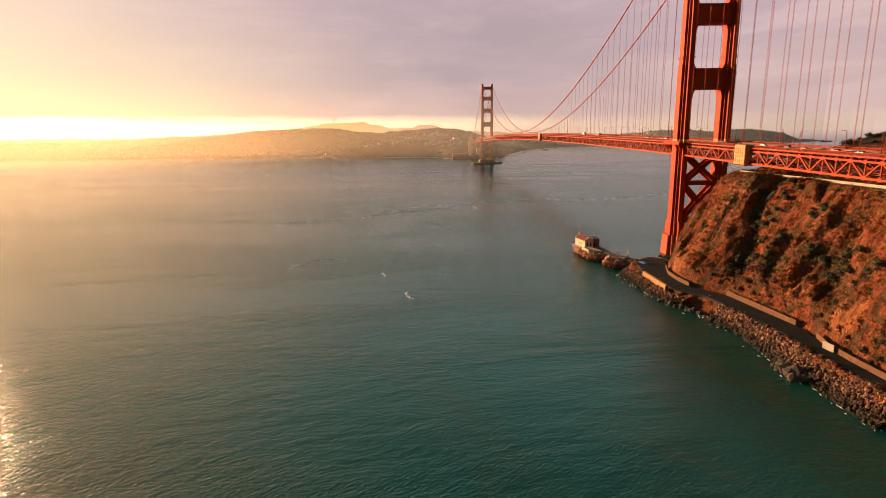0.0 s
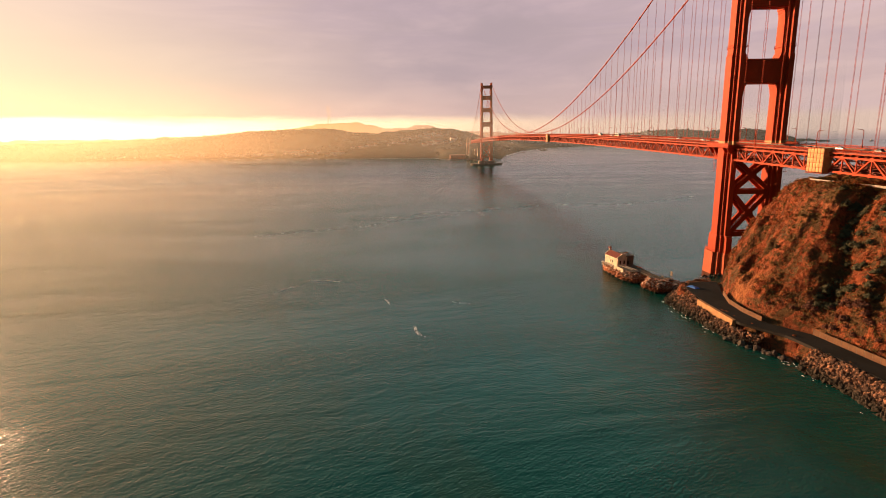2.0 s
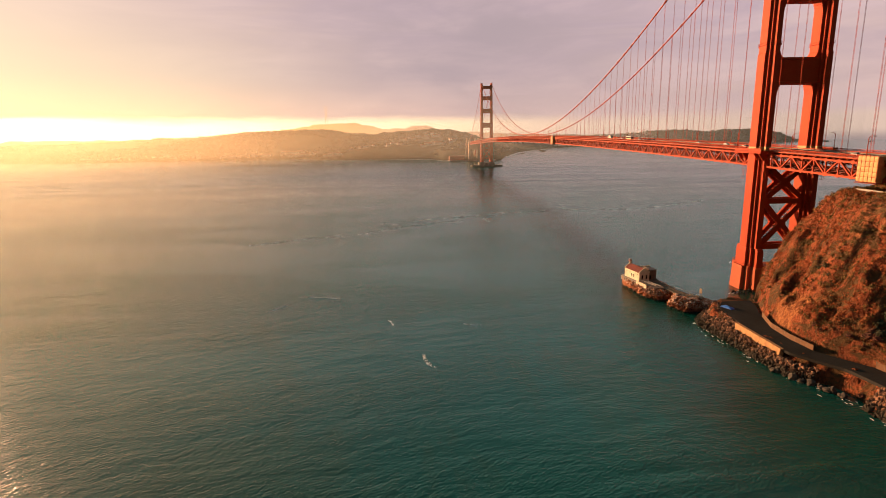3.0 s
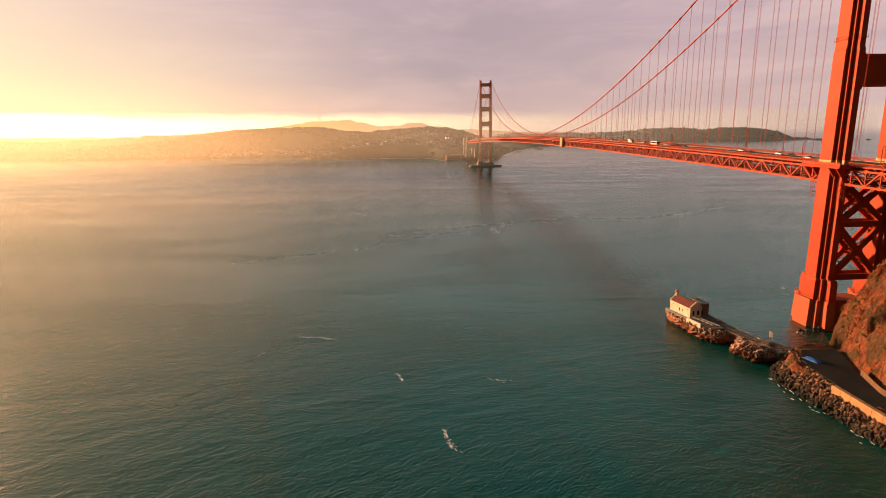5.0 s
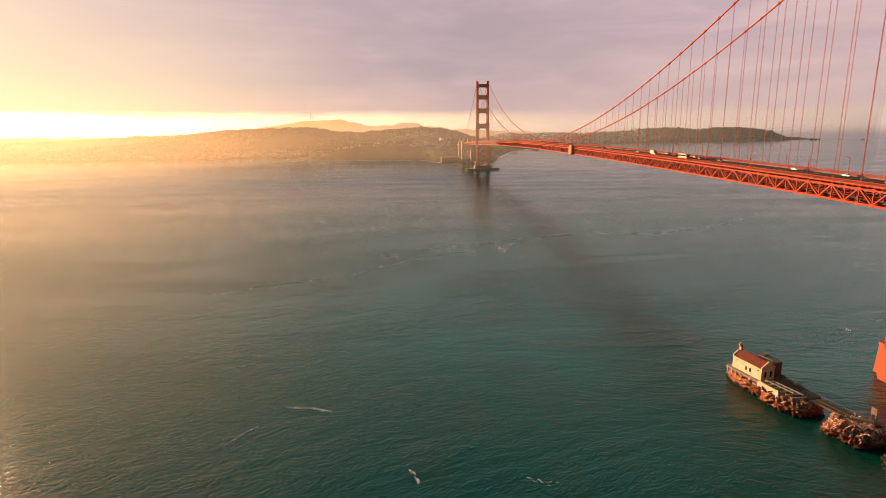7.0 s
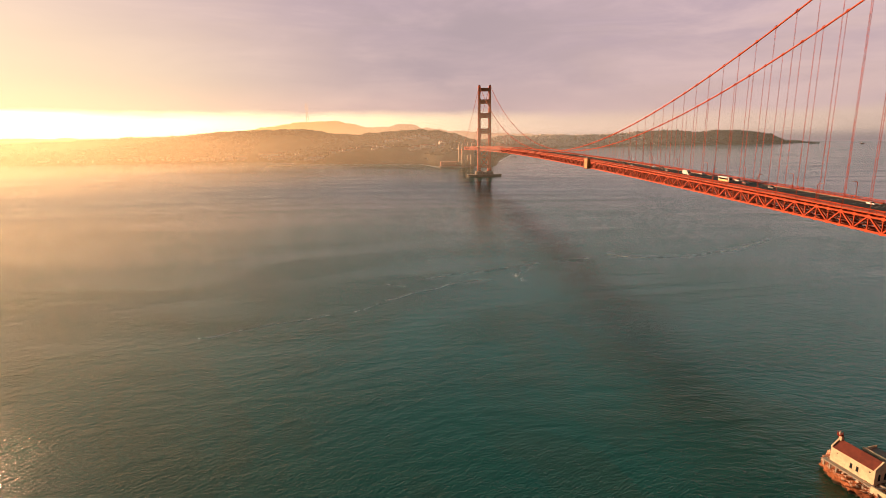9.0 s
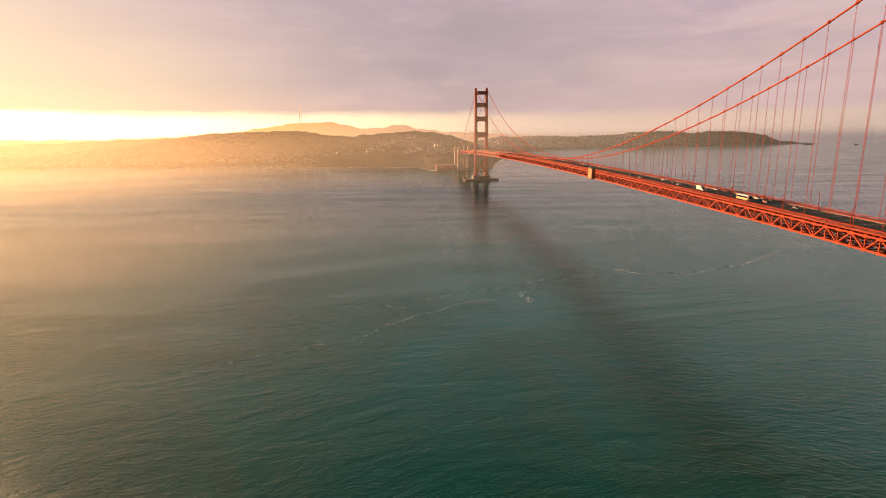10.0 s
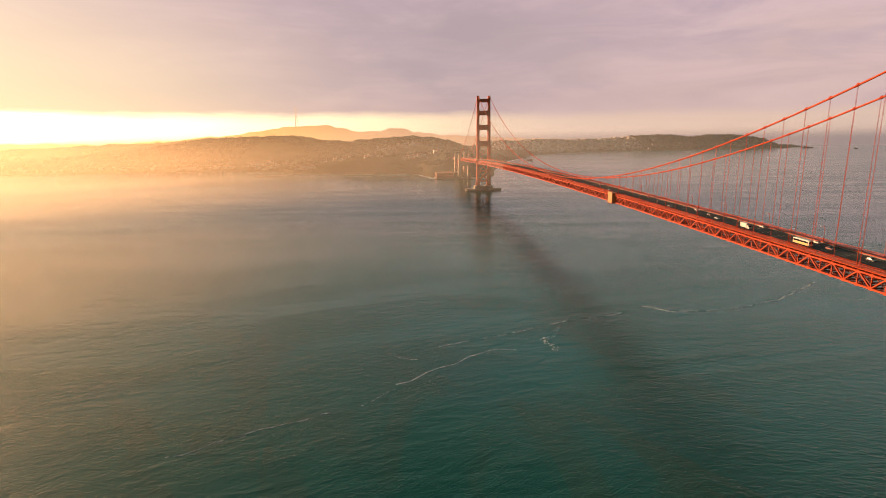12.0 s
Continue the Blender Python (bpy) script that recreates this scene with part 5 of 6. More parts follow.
fort = thing("fort", "old red brick fort at the foot of the far bridge pylons", "fort", (-57, 1690, 2.5))
part("wall", Shape().box(-27, 27, -28, 28, -3, 13.5), BRICK_FAR, fort)
part("parapet", Shape().box(-28, 28, -29, 29, 13.5, 15), BRICK_FAR, fort)
for k in range(9):
    for r in range(2):
        part("gun_port", Shape().box(-24 + 6 * k - 0.9, -24 + 6 * k + 0.9, -28.2, -27.6, 3 + 5 * r, 5 + 5 * r), GLASS_DARK, fort)
tagged(part("rock_apron", Shape().hull([(-95, 1634, -3), (75, 1610, -3), (95, 1700, -3), (-95, 1730, -3)], [(-88, 1642, 2.6), (68, 1620, 2.6), (88, 1700, 2.6), (-88, 1730, 2.6)]), CONCRETE),
       "stone sea apron in front of the old fort", "sea wall", kind="structure")

pier_far = thing("jetty", "long low jetty running out from the far shore", "jetty", (-662, 1892, 0))
part("deck", Shape().box(-38, 38, -6, 6, 1.6, 2.6), CONCRETE, pier_far)
part("walkway", Shape().beam((36, 0, 2.1), (90, 96, 2.1), 5, 1.0), CONCRETE, pier_far)
for k in range(9):
    part("pile", Shape().tube([(-34 + 8.5 * k, -5, -4), (-34 + 8.5 * k, -5, 1.8)], 0.7, 6), TIMBER, pier_far)

# houses among the trees: built once, then set about
HOUSE_WALL = mottled("pale_house_wall", (0.80, 0.76, 0.70), (0.70, 0.66, 0.60), 0.05, 0.4, 0.9)
HOUSE_ROOF = mottled("brown_red_house_roof", (0.28, 0.12, 0.08), (0.22, 0.10, 0.07), 0.05, 0.4, 0.9)


def far_house(long, wide, tall, label):
    ob = thing("house", label, "house", group="houses on the far shore")
    part("wall", Shape().box(-long / 2, long / 2, -wide / 2, wide / 2, -6, tall), HOUSE_WALL, ob)
    e = 0.8
    part("roof", Shape().hull([(-long / 2 - e, -wide / 2 - e, tall), (long / 2 + e, -wide / 2 - e, tall), (long / 2 + e, wide / 2 + e, tall), (-long / 2 - e, wide / 2 + e, tall)],
                              [(-long / 2 + 1, -0.2, tall + wide * 0.35), (long / 2 - 1, -0.2, tall + wide * 0.35), (long / 2 - 1, 0.2, tall + wide * 0.35), (-long / 2 + 1, 0.2, tall + wide * 0.35)]), HOUSE_ROOF, ob)
    for k in range(max(2, int(long // 4))):
        part("window", Shape().box(-long / 2 + 1.2 + 4 * k, -long / 2 + 2.6 + 4 * k, -wide / 2 - 0.1, -wide / 2 + 0.05, tall * 0.45, tall * 0.75), GLASS_DARK, ob)
    return ob


protos = [far_house(16, 10, 8, "pale two-storey house with a brown roof among trees"), far_house(30, 12, 10, "long pale barrack house with a brown-red roof"), far_house(11, 9, 6, "small pale cottage with a brown-red roof")]
rnd = random.Random(7)
placed = []
# rows and clusters: middle x, y, spread x, spread y, count
for cx, cy, sx, sy, count in ((-444, 2136, 55, 14, 9), (-244, 2500, 45, 20, 8), (-137, 2540, 60, 25, 10), (-298, 2095, 40, 20, 7), (-110, 2030, 80, 25, 12), (-770, 2285, 70, 18, 9),
                              (-1000, 2275, 110, 16, 10), (-720, 2225, 60, 14, 9), (-1310, 2290, 110, 20, 9), (-560, 2060, 40, 12, 5), (-1650, 2290, 160, 25, 8)):
    for _ in range(count):
        for _try in range(20):
            x, y = cx + rnd.uniform(-sx, sx), cy + rnd.uniform(-sy, sy)
            if all(math.hypot(x - a, y - b) > 19 for a, b in placed):
                placed.append((x, y))
                break
firsts = [False] * 3
for i, (x, y) in enumerate(placed):
    k = rnd.choice((0, 0, 1, 2, 2))
    m = pose(x, y, park_z(x, y) + 0.5, 0, 0, rnd.uniform(-25, 25))
    if not firsts[k]:
        protos[k].matrix_basis = m
        firsts[k] = True
    else:
        copy_thing(protos[k], m)

# the town on the slope beyond the beach
town_mat, n = material("pale_town_walls")
g = n.add("ShaderNodeNewGeometry")
c = n.mix(g.outputs["Random Per Island"], (0.82, 0.74, 0.67), (0.40, 0.33, 0.29))
surface(n, c, 0.9)
town = Shape()
rnd = random.Random(11)
for _ in range(4200):
    x, y = rnd.uniform(420, 1760), rnd.uniform(3350, 4280)
    if y < coast_y(x) + 60 or rnd.random() < 0.15:
        continue
    z = park_z(x, y)
    a, b, h = rnd.uniform(3, 7), rnd.uniform(3, 6), rnd.uniform(4, 9)
    town.box(x - a, x + a, y - b, y + b, z - 6, z + h)
tagged(part("town_houses", town, town_mat, kind="stuff"), "close-set pale town houses on the far slope", "houses")
# walls toned darker to mute speckle and streaks in the water
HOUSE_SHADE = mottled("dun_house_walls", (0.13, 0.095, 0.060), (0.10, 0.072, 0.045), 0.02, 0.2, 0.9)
city = Shape()
for _ in range(700):
    x = rnd.uniform(-2700, -900)
    y = coast_y(x) + rnd.uniform(30, 260) + abs(rnd.gauss(0, 120))
    a, b, h = rnd.uniform(6, 16), rnd.uniform(5, 10), rnd.uniform(5, 13)
    z = park_z(x, y)
    city.box(x - a, x + a, y - b, y + b, z - 6, z + h)
tagged(part("waterfront_houses", city, HOUSE_SHADE, kind="stuff"), "low dun waterfront houses in the haze", "houses")

# woods on the far slopes: clumps of crowns with ragged outlines
WOODS, n = material("dark_woodland")
g = n.add("ShaderNodeNewGeometry")
c = n.mix(g.outputs["Random Per Island"], (0.025, 0.032, 0.013), (0.062, 0.058, 0.024))
surface(n, c, 0.95)
ICO = [(0, 0, 1)] + [(0.894 * math.cos(1.2566 * k), 0.894 * math.sin(1.2566 * k), 0.447) for k in range(5)] + \
      [(0.894 * math.cos(1.2566 * k + 0.628), 0.894 * math.sin(1.2566 * k + 0.628), -0.447) for k in range(5)] + [(0, 0, -1)]
ICO_F = [(0, 1 + k, 1 + (k + 1) % 5) for k in range(5)] + [(1 + k, 6 + k, 1 + (k + 1) % 5) for k in range(5)] + \
        [(1 + (k + 1) % 5, 6 + k, 6 + (k + 1) % 5) for k in range(5)] + [(6 + k, 11, 6 + (k + 1) % 5) for k in range(5)]


def blob(shape, x, y, z, rx, rz, rnd, rag=0.35):
    k = len(shape.v)
    t = rnd.uniform(0, 6.28)
    c, s = math.cos(t), math.sin(t)
    for a, b, d in ICO:
        r = 1 + rnd.uniform(-rag, rag)
        shape.v.append((x + rx * r * (a * c - b * s), y + rx * r * (a * s + b * c), z + rz * r * d))
    shape.f += [tuple(k + i for i in q) for q in ICO_F]


woods = Shape()
rnd = random.Random(5)
made = 0
while made < 9000:
    x, y = rnd.uniform(-1700, 420), rnd.uniform(1700, 3150)
    d = y - coast_y(x)
    if d < 60 or any(abs(x - a) < 20 and -120 < y - b < 16 for a, b in placed):
        continue
    if noise.noise(Vector((x * 0.004, y * 0.006, 1.7))) < -0.05 and d < 480:
        continue
    r = rnd.uniform(4, 9)
    blob(woods, x, y, park_z(x, y) + r * 0.35, r * 1.3, r * rnd.uniform(0.6, 1.0), rnd)
    made += 1
for _ in range(2200):
    x = rnd.uniform(1620, 2620)
    y = coast_y(x) + 60 + abs(rnd.gauss(0, 170))
    z = park_z(x, y)
    if z > 12:
        r = rnd.uniform(7, 14)
        blob(woods, x, y, z + r * 0.4, r, r, rnd)
tagged(part("far_woods", mesh_of("far_woods", woods.v, woods.f), WOODS, kind="stuff"), "dark woods on the far hills", "trees")

# rocks off the far coast
SEA_ROCK = mottled("dark_sea_rock", (0.07, 0.055, 0.045), (0.10, 0.08, 0.06), 0.05, 0.3, 0.95)
rnd = random.Random(3)
for x, y, r, h in ((505, 2890, 12, 7), (470, 2620, 15, 8), (2790, 3640, 26, 14), (2850, 3680, 16, 8), (300, 2290, 9, 4), (260, 2200, 7, 3)):
    s = Shape()
    for _ in range(7):
        blob(s, x + rnd.gauss(0, r * 0.5), y + rnd.gauss(0, r * 0.3), 0, r * rnd.uniform(0.4, 0.8), h * rnd.uniform(0.6, 1.2), rnd)
    tagged(part("sea_stack", mesh_of("sea_stack", s.v, s.f), SEA_ROCK), "dark rock standing in the sea off the far coast", "rock")

boat = thing("ship", "small dark ship far out on the ocean", "ship", (2980, 3420, 0))
hull = [(-14, -4, -1), (14, -4, -1), (17, 0, -1), (14, 4, -1), (-14, 4, -1)]
part("hull", Shape().hull(hull, [(x * 1.1, y * 1.1, 4) for x, y, z in hull]), DARK_STEEL, boat)
part("superstructure", Shape().box(-9, -2, -3, 3, 4, 12), WHITE, boat)

# surf along the far beach and the points
SURF = plain("white_surf", (0.80, 0.78, 0.75), 0.8)
surf = Shape()
rnd = random.Random(9)
for i in range(420):
    x = -700 + 770 * i / 170 if i < 170 else 170 + 900 * (i - 170) / 250
    y = coast_y(x) - (6 if i < 170 else 26) + rnd.gauss(0, 4)
    if i < 170 and rnd.random() < 0.25 and not -150 < x < -80:
        continue
    w_ = rnd.uniform(1.0, 3.0) * (3.2 if -150 < x < -80 else 1)
    nxt = coast_y(x + 1) - coast_y(x)
    t = math.atan(nxt)
    l = rnd.uniform(4, 9)
    surf.hull([(x - l * math.cos(t) + w_ * math.sin(t), y - l * math.sin(t) - w_ * math.cos(t), 0.1), (x + l * math.cos(t) + w_ * math.sin(t), y + l * math.sin(t) - w_ * math.cos(t), 0.1),
               (x + l * 0.8 * math.cos(t) - w_ * math.sin(t), y + l * 0.8 * math.sin(t) + w_ * math.cos(t), 0.1), (x - l * 0.8 * math.cos(t) - w_ * math.sin(t), y - l * 0.8 * math.sin(t) + w_ * math.cos(t), 0.1)],
              [(x - l * 0.8 * math.cos(t), y - l * 0.8 * math.sin(t), 0.5), (x + l * 0.8 * math.cos(t), y + l * 0.8 * math.sin(t), 0.5), (x + l * 0.6 * math.cos(t), y + l * 0.6 * math.sin(t) + 0.2, 0.5),
               (x - l * 0.6 * math.cos(t), y - l * 0.6 * math.sin(t) + 0.2, 0.5)])
tagged(part("far_surf", surf, SURF, kind="stuff"), "thin white surf along the far beach", "surf")

# ---- scrub on the headland ----
def leafy(name, a, b):
    """Leaves that differ a little from one to the next."""
    m, n = material(name)
    g = n.add("ShaderNodeNewGeometry")
    c = n.mix(g.outputs["Random Per Island"], a, b)
    c = n.mix(n.math("MULTIPLY", n.range(n.noise(g.outputs["Position"], 0.35, 4.0), 0.4, 0.65), 0.5), c, tuple(0.55 * v for v in a))
    surface(n, c, 0.95, spec=0.1)
    return m


def clump(v, f, x, y, z, size, tall, leaves, r):
    """A rounded tuft of small pointed leaves, open and uneven, seated on the ground."""
    lean = r.uniform(-0.3, 0.3)
    for _ in range(leaves):
        a, e, rad = r.uniform(0, 6.283), r.uniform(0.0, 1.5), size * r.uniform(0.35, 1.0)
        lump = 1 + 0.35 * math.sin(3 * a + 9 * lean) * math.cos(2 * e)
        c_ = Vector((x + rad * lump * math.cos(a) * math.cos(e), y + rad * lump * math.sin(a) * math.cos(e), z + tall * rad * lump * math.sin(e)))
        out_ = Vector((math.cos(a) * math.cos(e) + r.uniform(-0.5, 0.5), math.sin(a) * math.cos(e) + r.uniform(-0.5, 0.5), math.sin(e) + r.uniform(-0.3, 0.3)))
        u = out_.cross(Vector((r.uniform(-1, 1), r.uniform(-1, 1), r.uniform(-1, 1)))).normalized()
        w_ = u.cross(out_).normalized() * 0.6
        q = size * r.uniform(0.13, 0.26)
        k = len(v)
        v += [tuple(c_ - u * q), tuple(c_ + w_ * q), tuple(c_ + u * q), tuple(c_ - w_ * q)]
        f.append((k, k + 1, k + 2, k + 3))


# kind: leaf colours, seed, how many, smallest and largest tuft, height for width, leaves, label
STANDS = [("russet_scrub", (0.25, 0.074, 0.027), (0.42, 0.126, 0.045), 21, 7600, 0.55, 1.50, 0.85, 17, "dry russet scrub on the cliff"),
          ("ochre_grass", (0.34, 0.140, 0.050), (0.47, 0.190, 0.068), 22, 3600, 0.40, 1.00, 1.1, 13, "dry ochre grass tufts on the cliff"),
          ("green_scrub", (0.100, 0.078, 0.028), (0.220, 0.135, 0.050), 23, 5000, 0.60, 1.80, 0.75, 22, "dark green coastal scrub on the cliff")]
for name, a, b, seed, count, least, most, tall, leaves, label in STANDS:
    rnd = random.Random(seed)
    verts, faces = [], []
    made = 0
    while made < count:
        x, y = rnd.uniform(-54, 20), rnd.uniform(-236, -16)
        d = toe_distance(x, y)
        if d < 1.0 or any(math.hypot(x - a_[0], y - a_[1]) < reach - 5 + 4.0 * noise.noise(Vector((x * 0.3, y * 0.3, 1.0))) for a_, reach in BARE):
            continue
        stand = noise.noise(Vector((x * 0.045, y * 0.045, seed * 1.7))) + 0.7 * noise.noise(Vector((x * 0.13, y * 0.13, seed * 2.9)))
        # the green stands keep to the upper slope and the hollows
        if name == "green_scrub":
            stand += 0.2 * smooth(10, 30, d) + 0.8 * smooth(0.6, 3.0, gully_cut(x, y))
        if stand < rnd.uniform(-0.35, 0.35):
            continue
        clump(verts, faces, x, y, ground_z(x, y) - 0.15, rnd.uniform(least, most), tall, leaves, rnd)
        made += 1
    tagged(part(name, mesh_of(name, verts, faces), leafy(name + "_leaves", a, b), kind="stuff"), label, "scrub")

# a few larger bushes at the cliff's foot and on the hill behind the bridge
BUSH, n = material("dark_bush_leaves")
g = n.add("ShaderNodeNewGeometry")
# leaf colour darkened, partly to stand in for shade in the gullies
surface(n, n.mix(g.outputs["Random Per Island"], (0.026, 0.034, 0.013), (0.075, 0.068, 0.027)), 0.9)


def bush(x, y, size, seed):
    r = random.Random(seed)
    s = Shape()
    z = ground_z(x, y)
    for _ in range(int(190 * size)):
        a, e, rad = r.uniform(0, 6.28), r.uniform(-0.2, 1.5), size * r.uniform(0.45, 1.0)
        lump = 1 + 0.3 * math.sin(3 * a + seed) * math.cos(2 * e)
        c_ = Vector((x + rad * lump * math.cos(a) * math.cos(e), y + rad * lump * math.sin(a) * math.cos(e), z + 0.15 + 0.8 * rad * lump * max(0, math.sin(e))))
        out_ = Vector((math.cos(a) * math.cos(e) + r.uniform(-0.6, 0.6), math.sin(a) * math.cos(e) + r.uniform(-0.6, 0.6), math.sin(e) + r.uniform(-0.4, 0.4)))
        u = out_.cross(Vector((r.uniform(-1, 1), r.uniform(-1, 1), r.uniform(-1, 1)))).normalized()
        v_ = u.cross(out_).normalized()
        q = size * r.uniform(0.09, 0.2)
        k = len(s.v)
        s.v += [tuple(c_ - u * q), tuple(c_ + v_ * q * 0.6), tuple(c_ + u * q), tuple(c_ - v_ * q * 0.6)]
        s.f.append((k, k + 1, k + 2, k + 3))
    return tagged(part("bush", mesh_of("bush", s.v, s.f), BUSH), "dark leafy bush growing on the rocky slope", "bush", "cliff bushes")


# clusters of tall dark bushes: middle on the plan, spread, how many, largest
rnd = random.Random(33)
for cx, cy, spread, count, most in ((-30, -122, 3.4, 9, 3.0), (-29, -134, 3.2, 8, 2.8), (-17, -106, 3.0, 6, 2.4), (-17, -121, 3.4, 8, 2.6), (-23, -117, 2.6, 5, 2.2), (-23.5, -153, 2.6, 6, 2.8),
                                    (-25, -168, 3.0, 7, 2.8), (-22, -172, 3.0, 6, 2.6), (-30, -180, 3.0, 5, 2.2), (-41, -208, 2.2, 5, 2.0), (-36, -90, 3.0, 4, 1.6), (-14, -140, 5.0, 6, 2.2),
                                    (-16, -111, 2.6, 9, 2.6), (-20, -108, 2.2, 9, 2.6), (-25, -117, 2.2, 7, 2.4), (-36, -122, 2.4, 8, 2.4), (-41, -124, 2.0, 6, 2.2), (-24.5, -160, 2.2, 7, 2.4)):
    for k in range(count):
        bush(cx + rnd.gauss(0, spread * 0.6), cy + rnd.gauss(0, spread), most * rnd.uniform(0.55, 1.0), int(rnd.random() * 9999))
BRUSH, n = material("russet_brush")
g = n.add("ShaderNodeNewGeometry")
surface(n, n.mix(g.outputs["Random Per Island"], (0.050, 0.018, 0.010), (0.17, 0.055, 0.026)), 0.9)


def russet_bush(x, y, size, seed):
    ob = bush(x, y, size, seed)
    ob.data.materials[0] = BRUSH
    ob.name = "bush"
    tagged(ob, "russet twiggy bush growing beside the shore road", "bush", "russet bushes")


for cx, cy in ((-38, -139), (-40, -148), (-41, -132), (-36, -128), (-43, -121)):
    for _ in range(5):
        x, y = cx + rnd.gauss(0, 1.6), cy + rnd.gauss(0, 3.0)
        if toe_distance(x, y) > 1.5:
            russet_bush(x, y, rnd.uniform(1.3, 2.4), int(rnd.random() * 9999))
for k in range(60):
    y = rnd.uniform(-225, -104)
    if rnd.random() < 0.55:
        x = lerp_table(left, y) - rnd.uniform(0.4, 1.8)
        if y > -112:
            continue
    else:
        inner = [a for a in np.arange(-58, -30, 0.5) if toe_distance(a, y) > rnd.uniform(0.8, 2.5)]
        x = float(inner[0])
    russet_bush(x, y, rnd.uniform(0.8, 1.7), 900 + k)
made = 0
while made < 26:
    x, y = rnd.uniform(58, 105), rnd.uniform(-75, -25)
    bush(x, y, rnd.uniform(1.5, 2.8), 500 + made)
    made += 1

# ---- riprap ----
RIPRAP, n = material("riprap_stone")
p = place(n)
info = n.tree.nodes.new("ShaderNodeObjectInfo")
g = n.add("ShaderNodeNewGeometry")
tone = n.math("FRACT", n.math("ADD", info.outputs["Random"], g.outputs["Random Per Island"]))
c = n.mix(n.math("POWER", tone, 2.2), (0.050, 0.027, 0.017), (0.40, 0.20, 0.11))
c = n.mix(n.math("MULTIPLY", n.range(n.noise(p, 1.4, 5.0, 0.65), 0.45, 0.7), 0.6), c, (0.07, 0.04, 0.025))
zc = n.tree.nodes.new("ShaderNodeSeparateXYZ")
n.put(zc.inputs[0], p)
c = n.mix(n.range(zc.outputs[2], 4.2, 1.4), c, (0.035, 0.028, 0.018))
surface(n, c, 0.9, 0.0, n.noise(p, 2.2, 5.0, 0.6), 0.15, 0.3)


def boulder(rnd):
    s = Shape()
    blob(s, 0, 0, 0, 1.0, 0.78, rnd, 0.40)
    me = mesh_of("stone", s.v, s.f)
    bm = bmesh.new()
    bm.from_mesh(me)
    bmesh.ops.bevel(bm, geom=bm.edges[:], offset=0.05, segments=1, affect="EDGES")
    bm.to_mesh(me)
    bm.free()
    me.materials.append(RIPRAP)
    return me


rnd = random.Random(41)
STONES = [boulder(rnd) for _ in range(10)]
rest = Shape()


def riprap(label, zone, count, each, high=1.0):
    ob = thing("riprap", label, "riprap", (zone[0], zone[1], 0), "shore riprap")
    done = 0
    while done < count:
        y = rnd.uniform(zone[1], zone[2])
        sx = lerp_table(SHORE, y)
        edge_x = lerp_table(left, y) if y < -51 else sx + 7
        u = rnd.random() * high
        x = sx - 1.5 + (edge_x - sx + 1.0) * u
        if x > edge_x + 0.4:
            continue
        z = -0.6 + 7.2 * u ** 0.85 + rnd.uniform(-0.3, 0.4)
        size = rnd.choice((0.28, 0.35, 0.42, 0.5, 0.62, 0.8)) * rnd.uniform(0.8, 1.2)
        turn = Euler((rnd.uniform(0, 6), rnd.uniform(0, 6), rnd.uniform(0, 6)))
        if done < each:
            st = new("stone", STONES[done % 10])
            st.parent = ob
            st.matrix_basis = Matrix.LocRotScale((x - zone[0], y - zone[1], z), turn, (size * rnd.uniform(0.8, 1.3), size, size * rnd.uniform(0.7, 1.1)))
        else:
            me = STONES[done % 10]
            m = Matrix.LocRotScale((x, y, z), turn, (size * rnd.uniform(0.8, 1.3), size, size))
            k = len(rest.v)
            rest.v += [tuple(m @ v.co) for v in me.vertices]
            rest.f += [tuple(k + i for i in pl.vertices) for pl in me.polygons]
        done += 1
    return ob


riprap("loose tan boulders heaped below the point", (-66, -80, -49), 1500, 280)
riprap("tan boulder revetment below the shore road", (-56, -232, -140), 4200, 290)
riprap("scattered boulders under the sea wall", (-66, -122, -80), 800, 120, 0.72)
tagged(part("loose_boulders", mesh_of("loose_boulders", rest.v, rest.f), RIPRAP, kind="stuff"), "more tan boulders among the riprap", "riprap")
# the cove's rocks are coloured dark to stand in for its shaded hollow
for x, y, r in ((-59.5, -197, 3.4), (-60.5, -201, 2.4), (-56.5, -190.5, 2.6), (-61.5, -192, 1.6), (-66.0, -118, 1.7), (-63.0, -123, 1.9), (-60.5, -129, 1.8), (-67.8, -112, 1.5), (-64.6, -120.5, 1.3), (-62.0, -126, 1.2), (-59.5, -132, 1.4)):
    s = Shape()
    q = random.Random(int(x * 7 + y))
    for _ in range(4):
        blob(s, x + q.gauss(0, r * 0.35), y + q.gauss(0, r * 0.35), 0.2 + 0.25 * r, r * q.uniform(0.55, 0.9), r * q.uniform(0.5, 0.9), q, 0.3)
    tagged(part("shore_rock", mesh_of("shore_rock", s.v, s.f), SEA_ROCK), "dark rock at the water's edge", "rock")
for k in range(46):
    u = k / 45
    x, y = -27 + 24 * u + rnd.gauss(0, 1.0), -15.5 + 4 * u + rnd.gauss(0, 1.4)
    st = tagged(new("boulder", STONES[k % 10]), "wet boulder beside the bridge pier", "boulder", "boulders by the pier")
    s_ = rnd.uniform(0.5, 1.1)
    st.matrix_basis = Matrix.LocRotScale((x, y, 0.2), Euler((k, 2 * k, 3 * k)), (s_, s_ * 1.2, s_ * 0.8))

# ---- foam on the water ----
FOAM = plain("sea_foam", (0.90, 0.90, 0.88), 0.7)


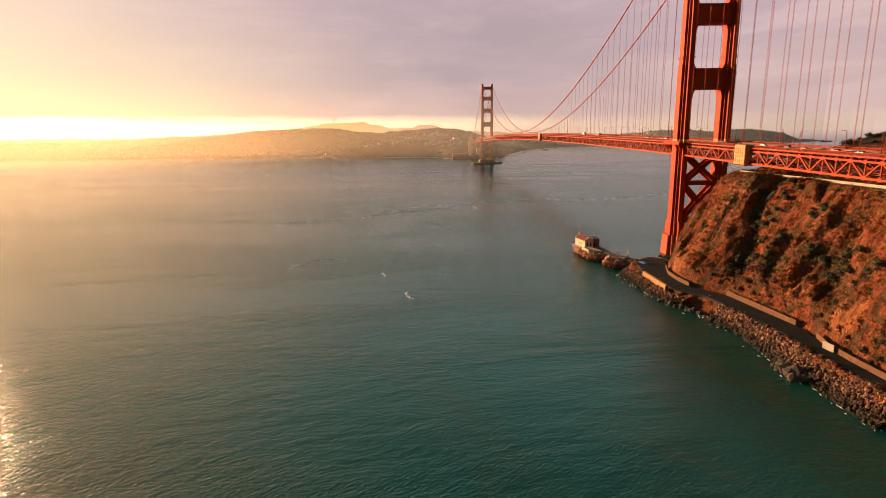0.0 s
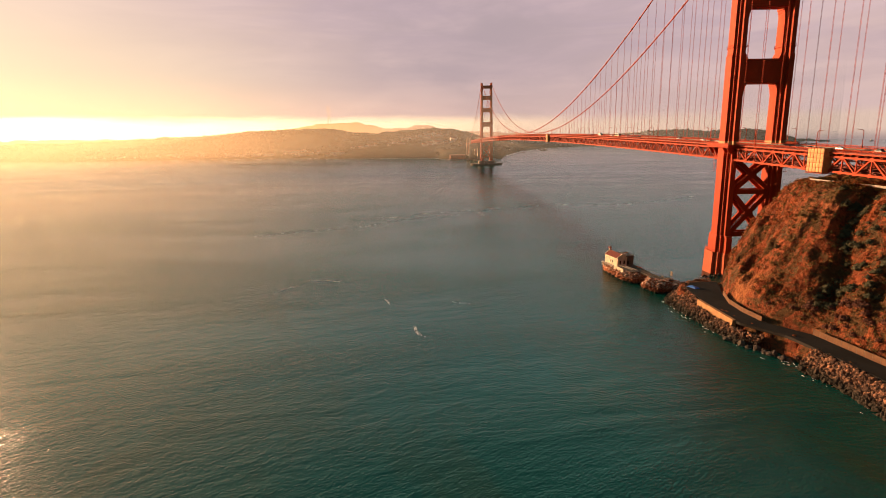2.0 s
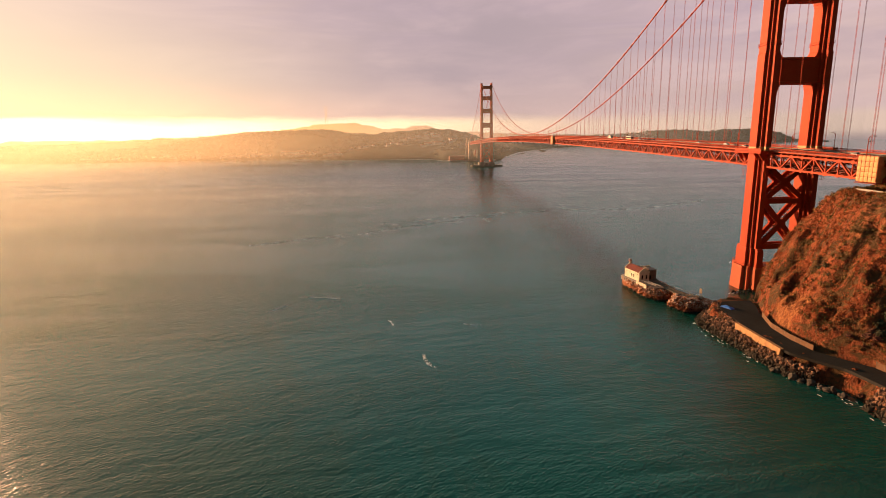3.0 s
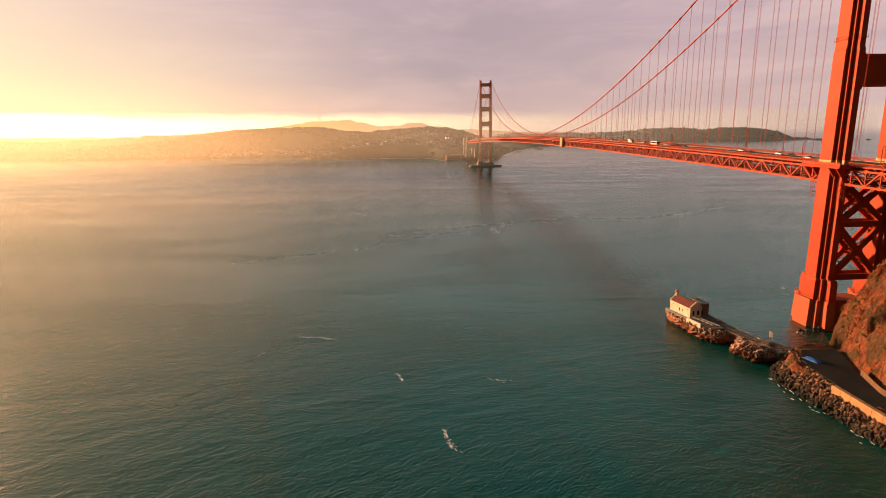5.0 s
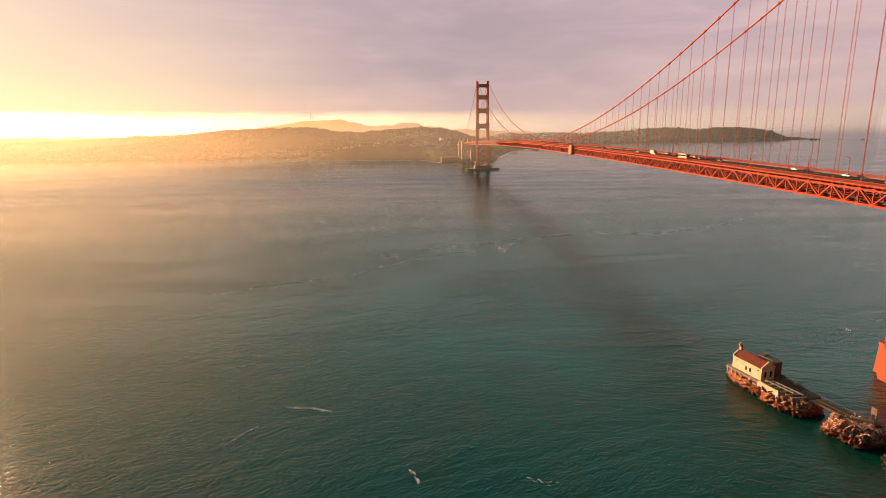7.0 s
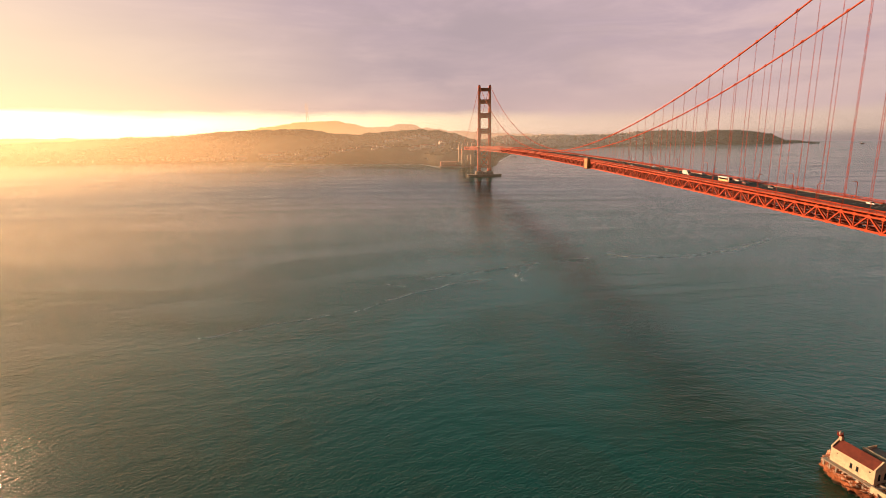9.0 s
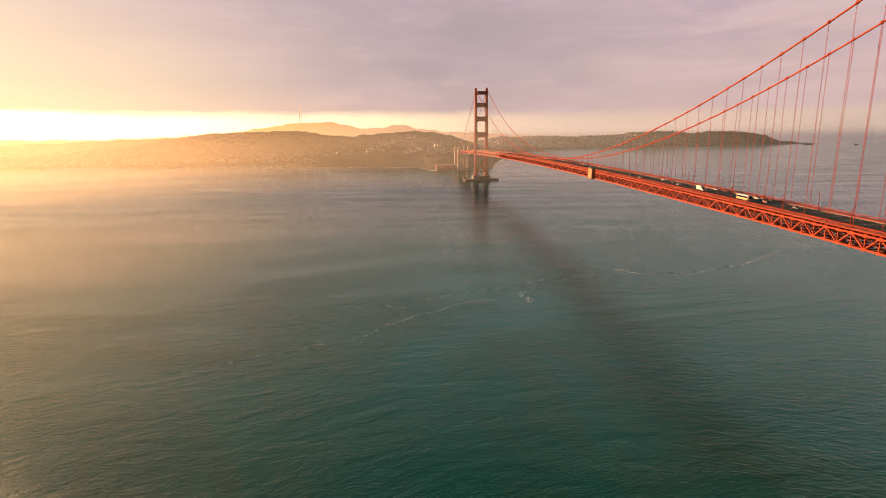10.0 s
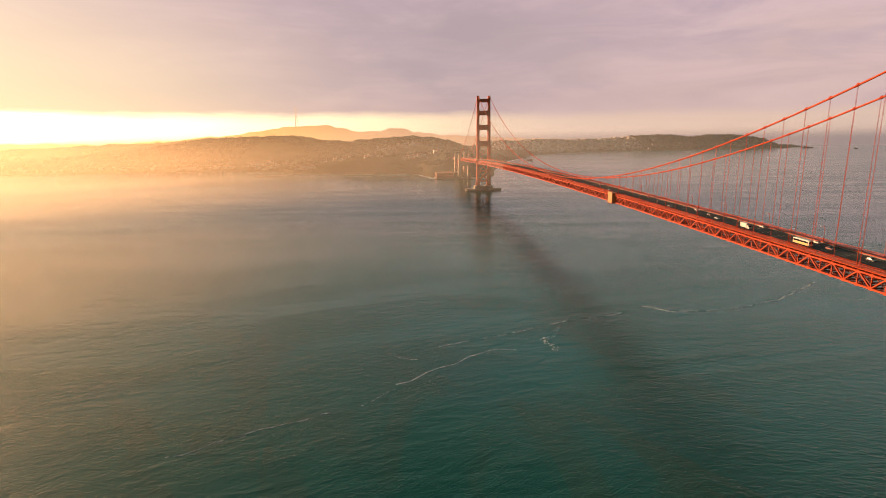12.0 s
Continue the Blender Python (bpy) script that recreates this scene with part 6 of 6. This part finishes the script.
def foam_line(name, points, width, density, seed, label):
    """Ragged flecks of foam along a line."""
    r = random.Random(seed)
    s = Shape()
    for (ax, ay), (bx, by) in zip(points, points[1:]):
        length = math.hypot(bx - ax, by - ay)
        for _ in range(int(length * density * 2.9)):
            t = r.random()
            x, y = ax + (bx - ax) * t + r.gauss(0, width * 0.6), ay + (by - ay) * t + r.gauss(0, width * 0.6)
            gap = Vector((x * 0.045 + seed, y * 0.045, 0.5))
            if noise.noise(gap) + 0.5 * noise.noise(gap * 3) < r.uniform(-0.4, 0.05):
                continue
            x += 2.2 * noise.noise(gap * 2)
            y += 2.2 * noise.noise(gap * 2 + Vector((5, 5, 5)))
            a, l, w_ = math.atan2(by - ay, bx - ax) + r.gauss(0, 0.3), r.uniform(0.3, 1.2), r.uniform(0.04, 0.12)
            ring = []
            for k in range(6):
                q = k * math.pi / 3
                ex, ey = l * math.cos(q) * r.uniform(0.7, 1.2), w_ * math.sin(q) * r.uniform(0.7, 1.3)
                ring.append((x + ex * math.cos(a) - ey * math.sin(a), y + ex * math.sin(a) + ey * math.cos(a)))
            s.hull([(p_, q_, 0.02) for p_, q_ in ring], [(x + (p_ - x) * 0.6, y + (q_ - y) * 0.6, 0.09) for p_, q_ in ring])
    return tagged(part(name, mesh_of(name, s.v, s.f), FOAM, kind="stuff"), label, "foam")


foam_line("foam_line", [(-340, 157), (-297, 180), (-252, 195), (-233, 214)], 0.5, 0.6, 1, "faint broken line of foam on the water")
foam_line("foam_line", [(-233, 219), (-226, 221), (-214, 233), (-196, 242), (-185, 253), (-168, 262), (-152, 262)], 0.3, 3.0, 2, "white line of foam on the water")
foam_line("foam_line", [(-207, 271), (-177, 281), (-154, 288), (-125, 301), (-95, 314), (-70, 318), (-50, 322)], 0.5, 2.4, 3, "thin drifting line of foam")
foam_line("foam_line", [(-233, 260), (-220, 252), (-209, 248)], 0.4, 1.4, 4, "short curl of foam")
foam_line("foam_line", [(-25, 337), (-12, 322), (11, 319), (40, 318), (97, 339), (125, 357), (173, 388)], 0.7, 2.6, 5, "line of foam under the bridge")
foam_line("foam_line", [(-276, -24), (-265, -11)], 0.5, 2.0, 6, "small streak of foam")
foam_line("foam_line", [(-258, 1), (-239, -3)], 0.6, 2.0, 7, "small streak of foam")
foam_line("foam_line", [(-212, -42), (-208, -50)], 0.6, 0.7, 8, "small patch of foam")
foam_line("foam_line", [(-176, -51), (-168, -53)], 0.8, 0.6, 9, "small patch of foam")
foam_line("foam_line", [(-196, -82), (-193, -92), (-191, -97)], 0.8, 0.9, 10, "white swirl of foam")
foam_line("foam_line", [(-110, 299), (-118, 282), (-129, 278), (-125, 253)], 2.2, 0.5, 11, "loose foam beside the line")
shore_pts = [(lerp_table(SHORE, y) - 1.5, y) for y in (-232, -220, -208, -198, -190, -176, -160, -146, -134, -126, -118, -108, -96, -84, -72, -60, -52)]
foam_line("shore_foam", shore_pts, 2.6, 0.25, 12, "white wash along the rocky shore")
foam_line("shore_foam", [(-30, -16), (-24, -13), (-14, -17), (-6, -14)], 1.2, 4.0, 14, "white wash round the bridge pier")
foam_line("shore_foam", [(10, 52), (22, 60), (40, 66)], 1.0, 1.4, 15, "small streaks of foam beyond the pier")
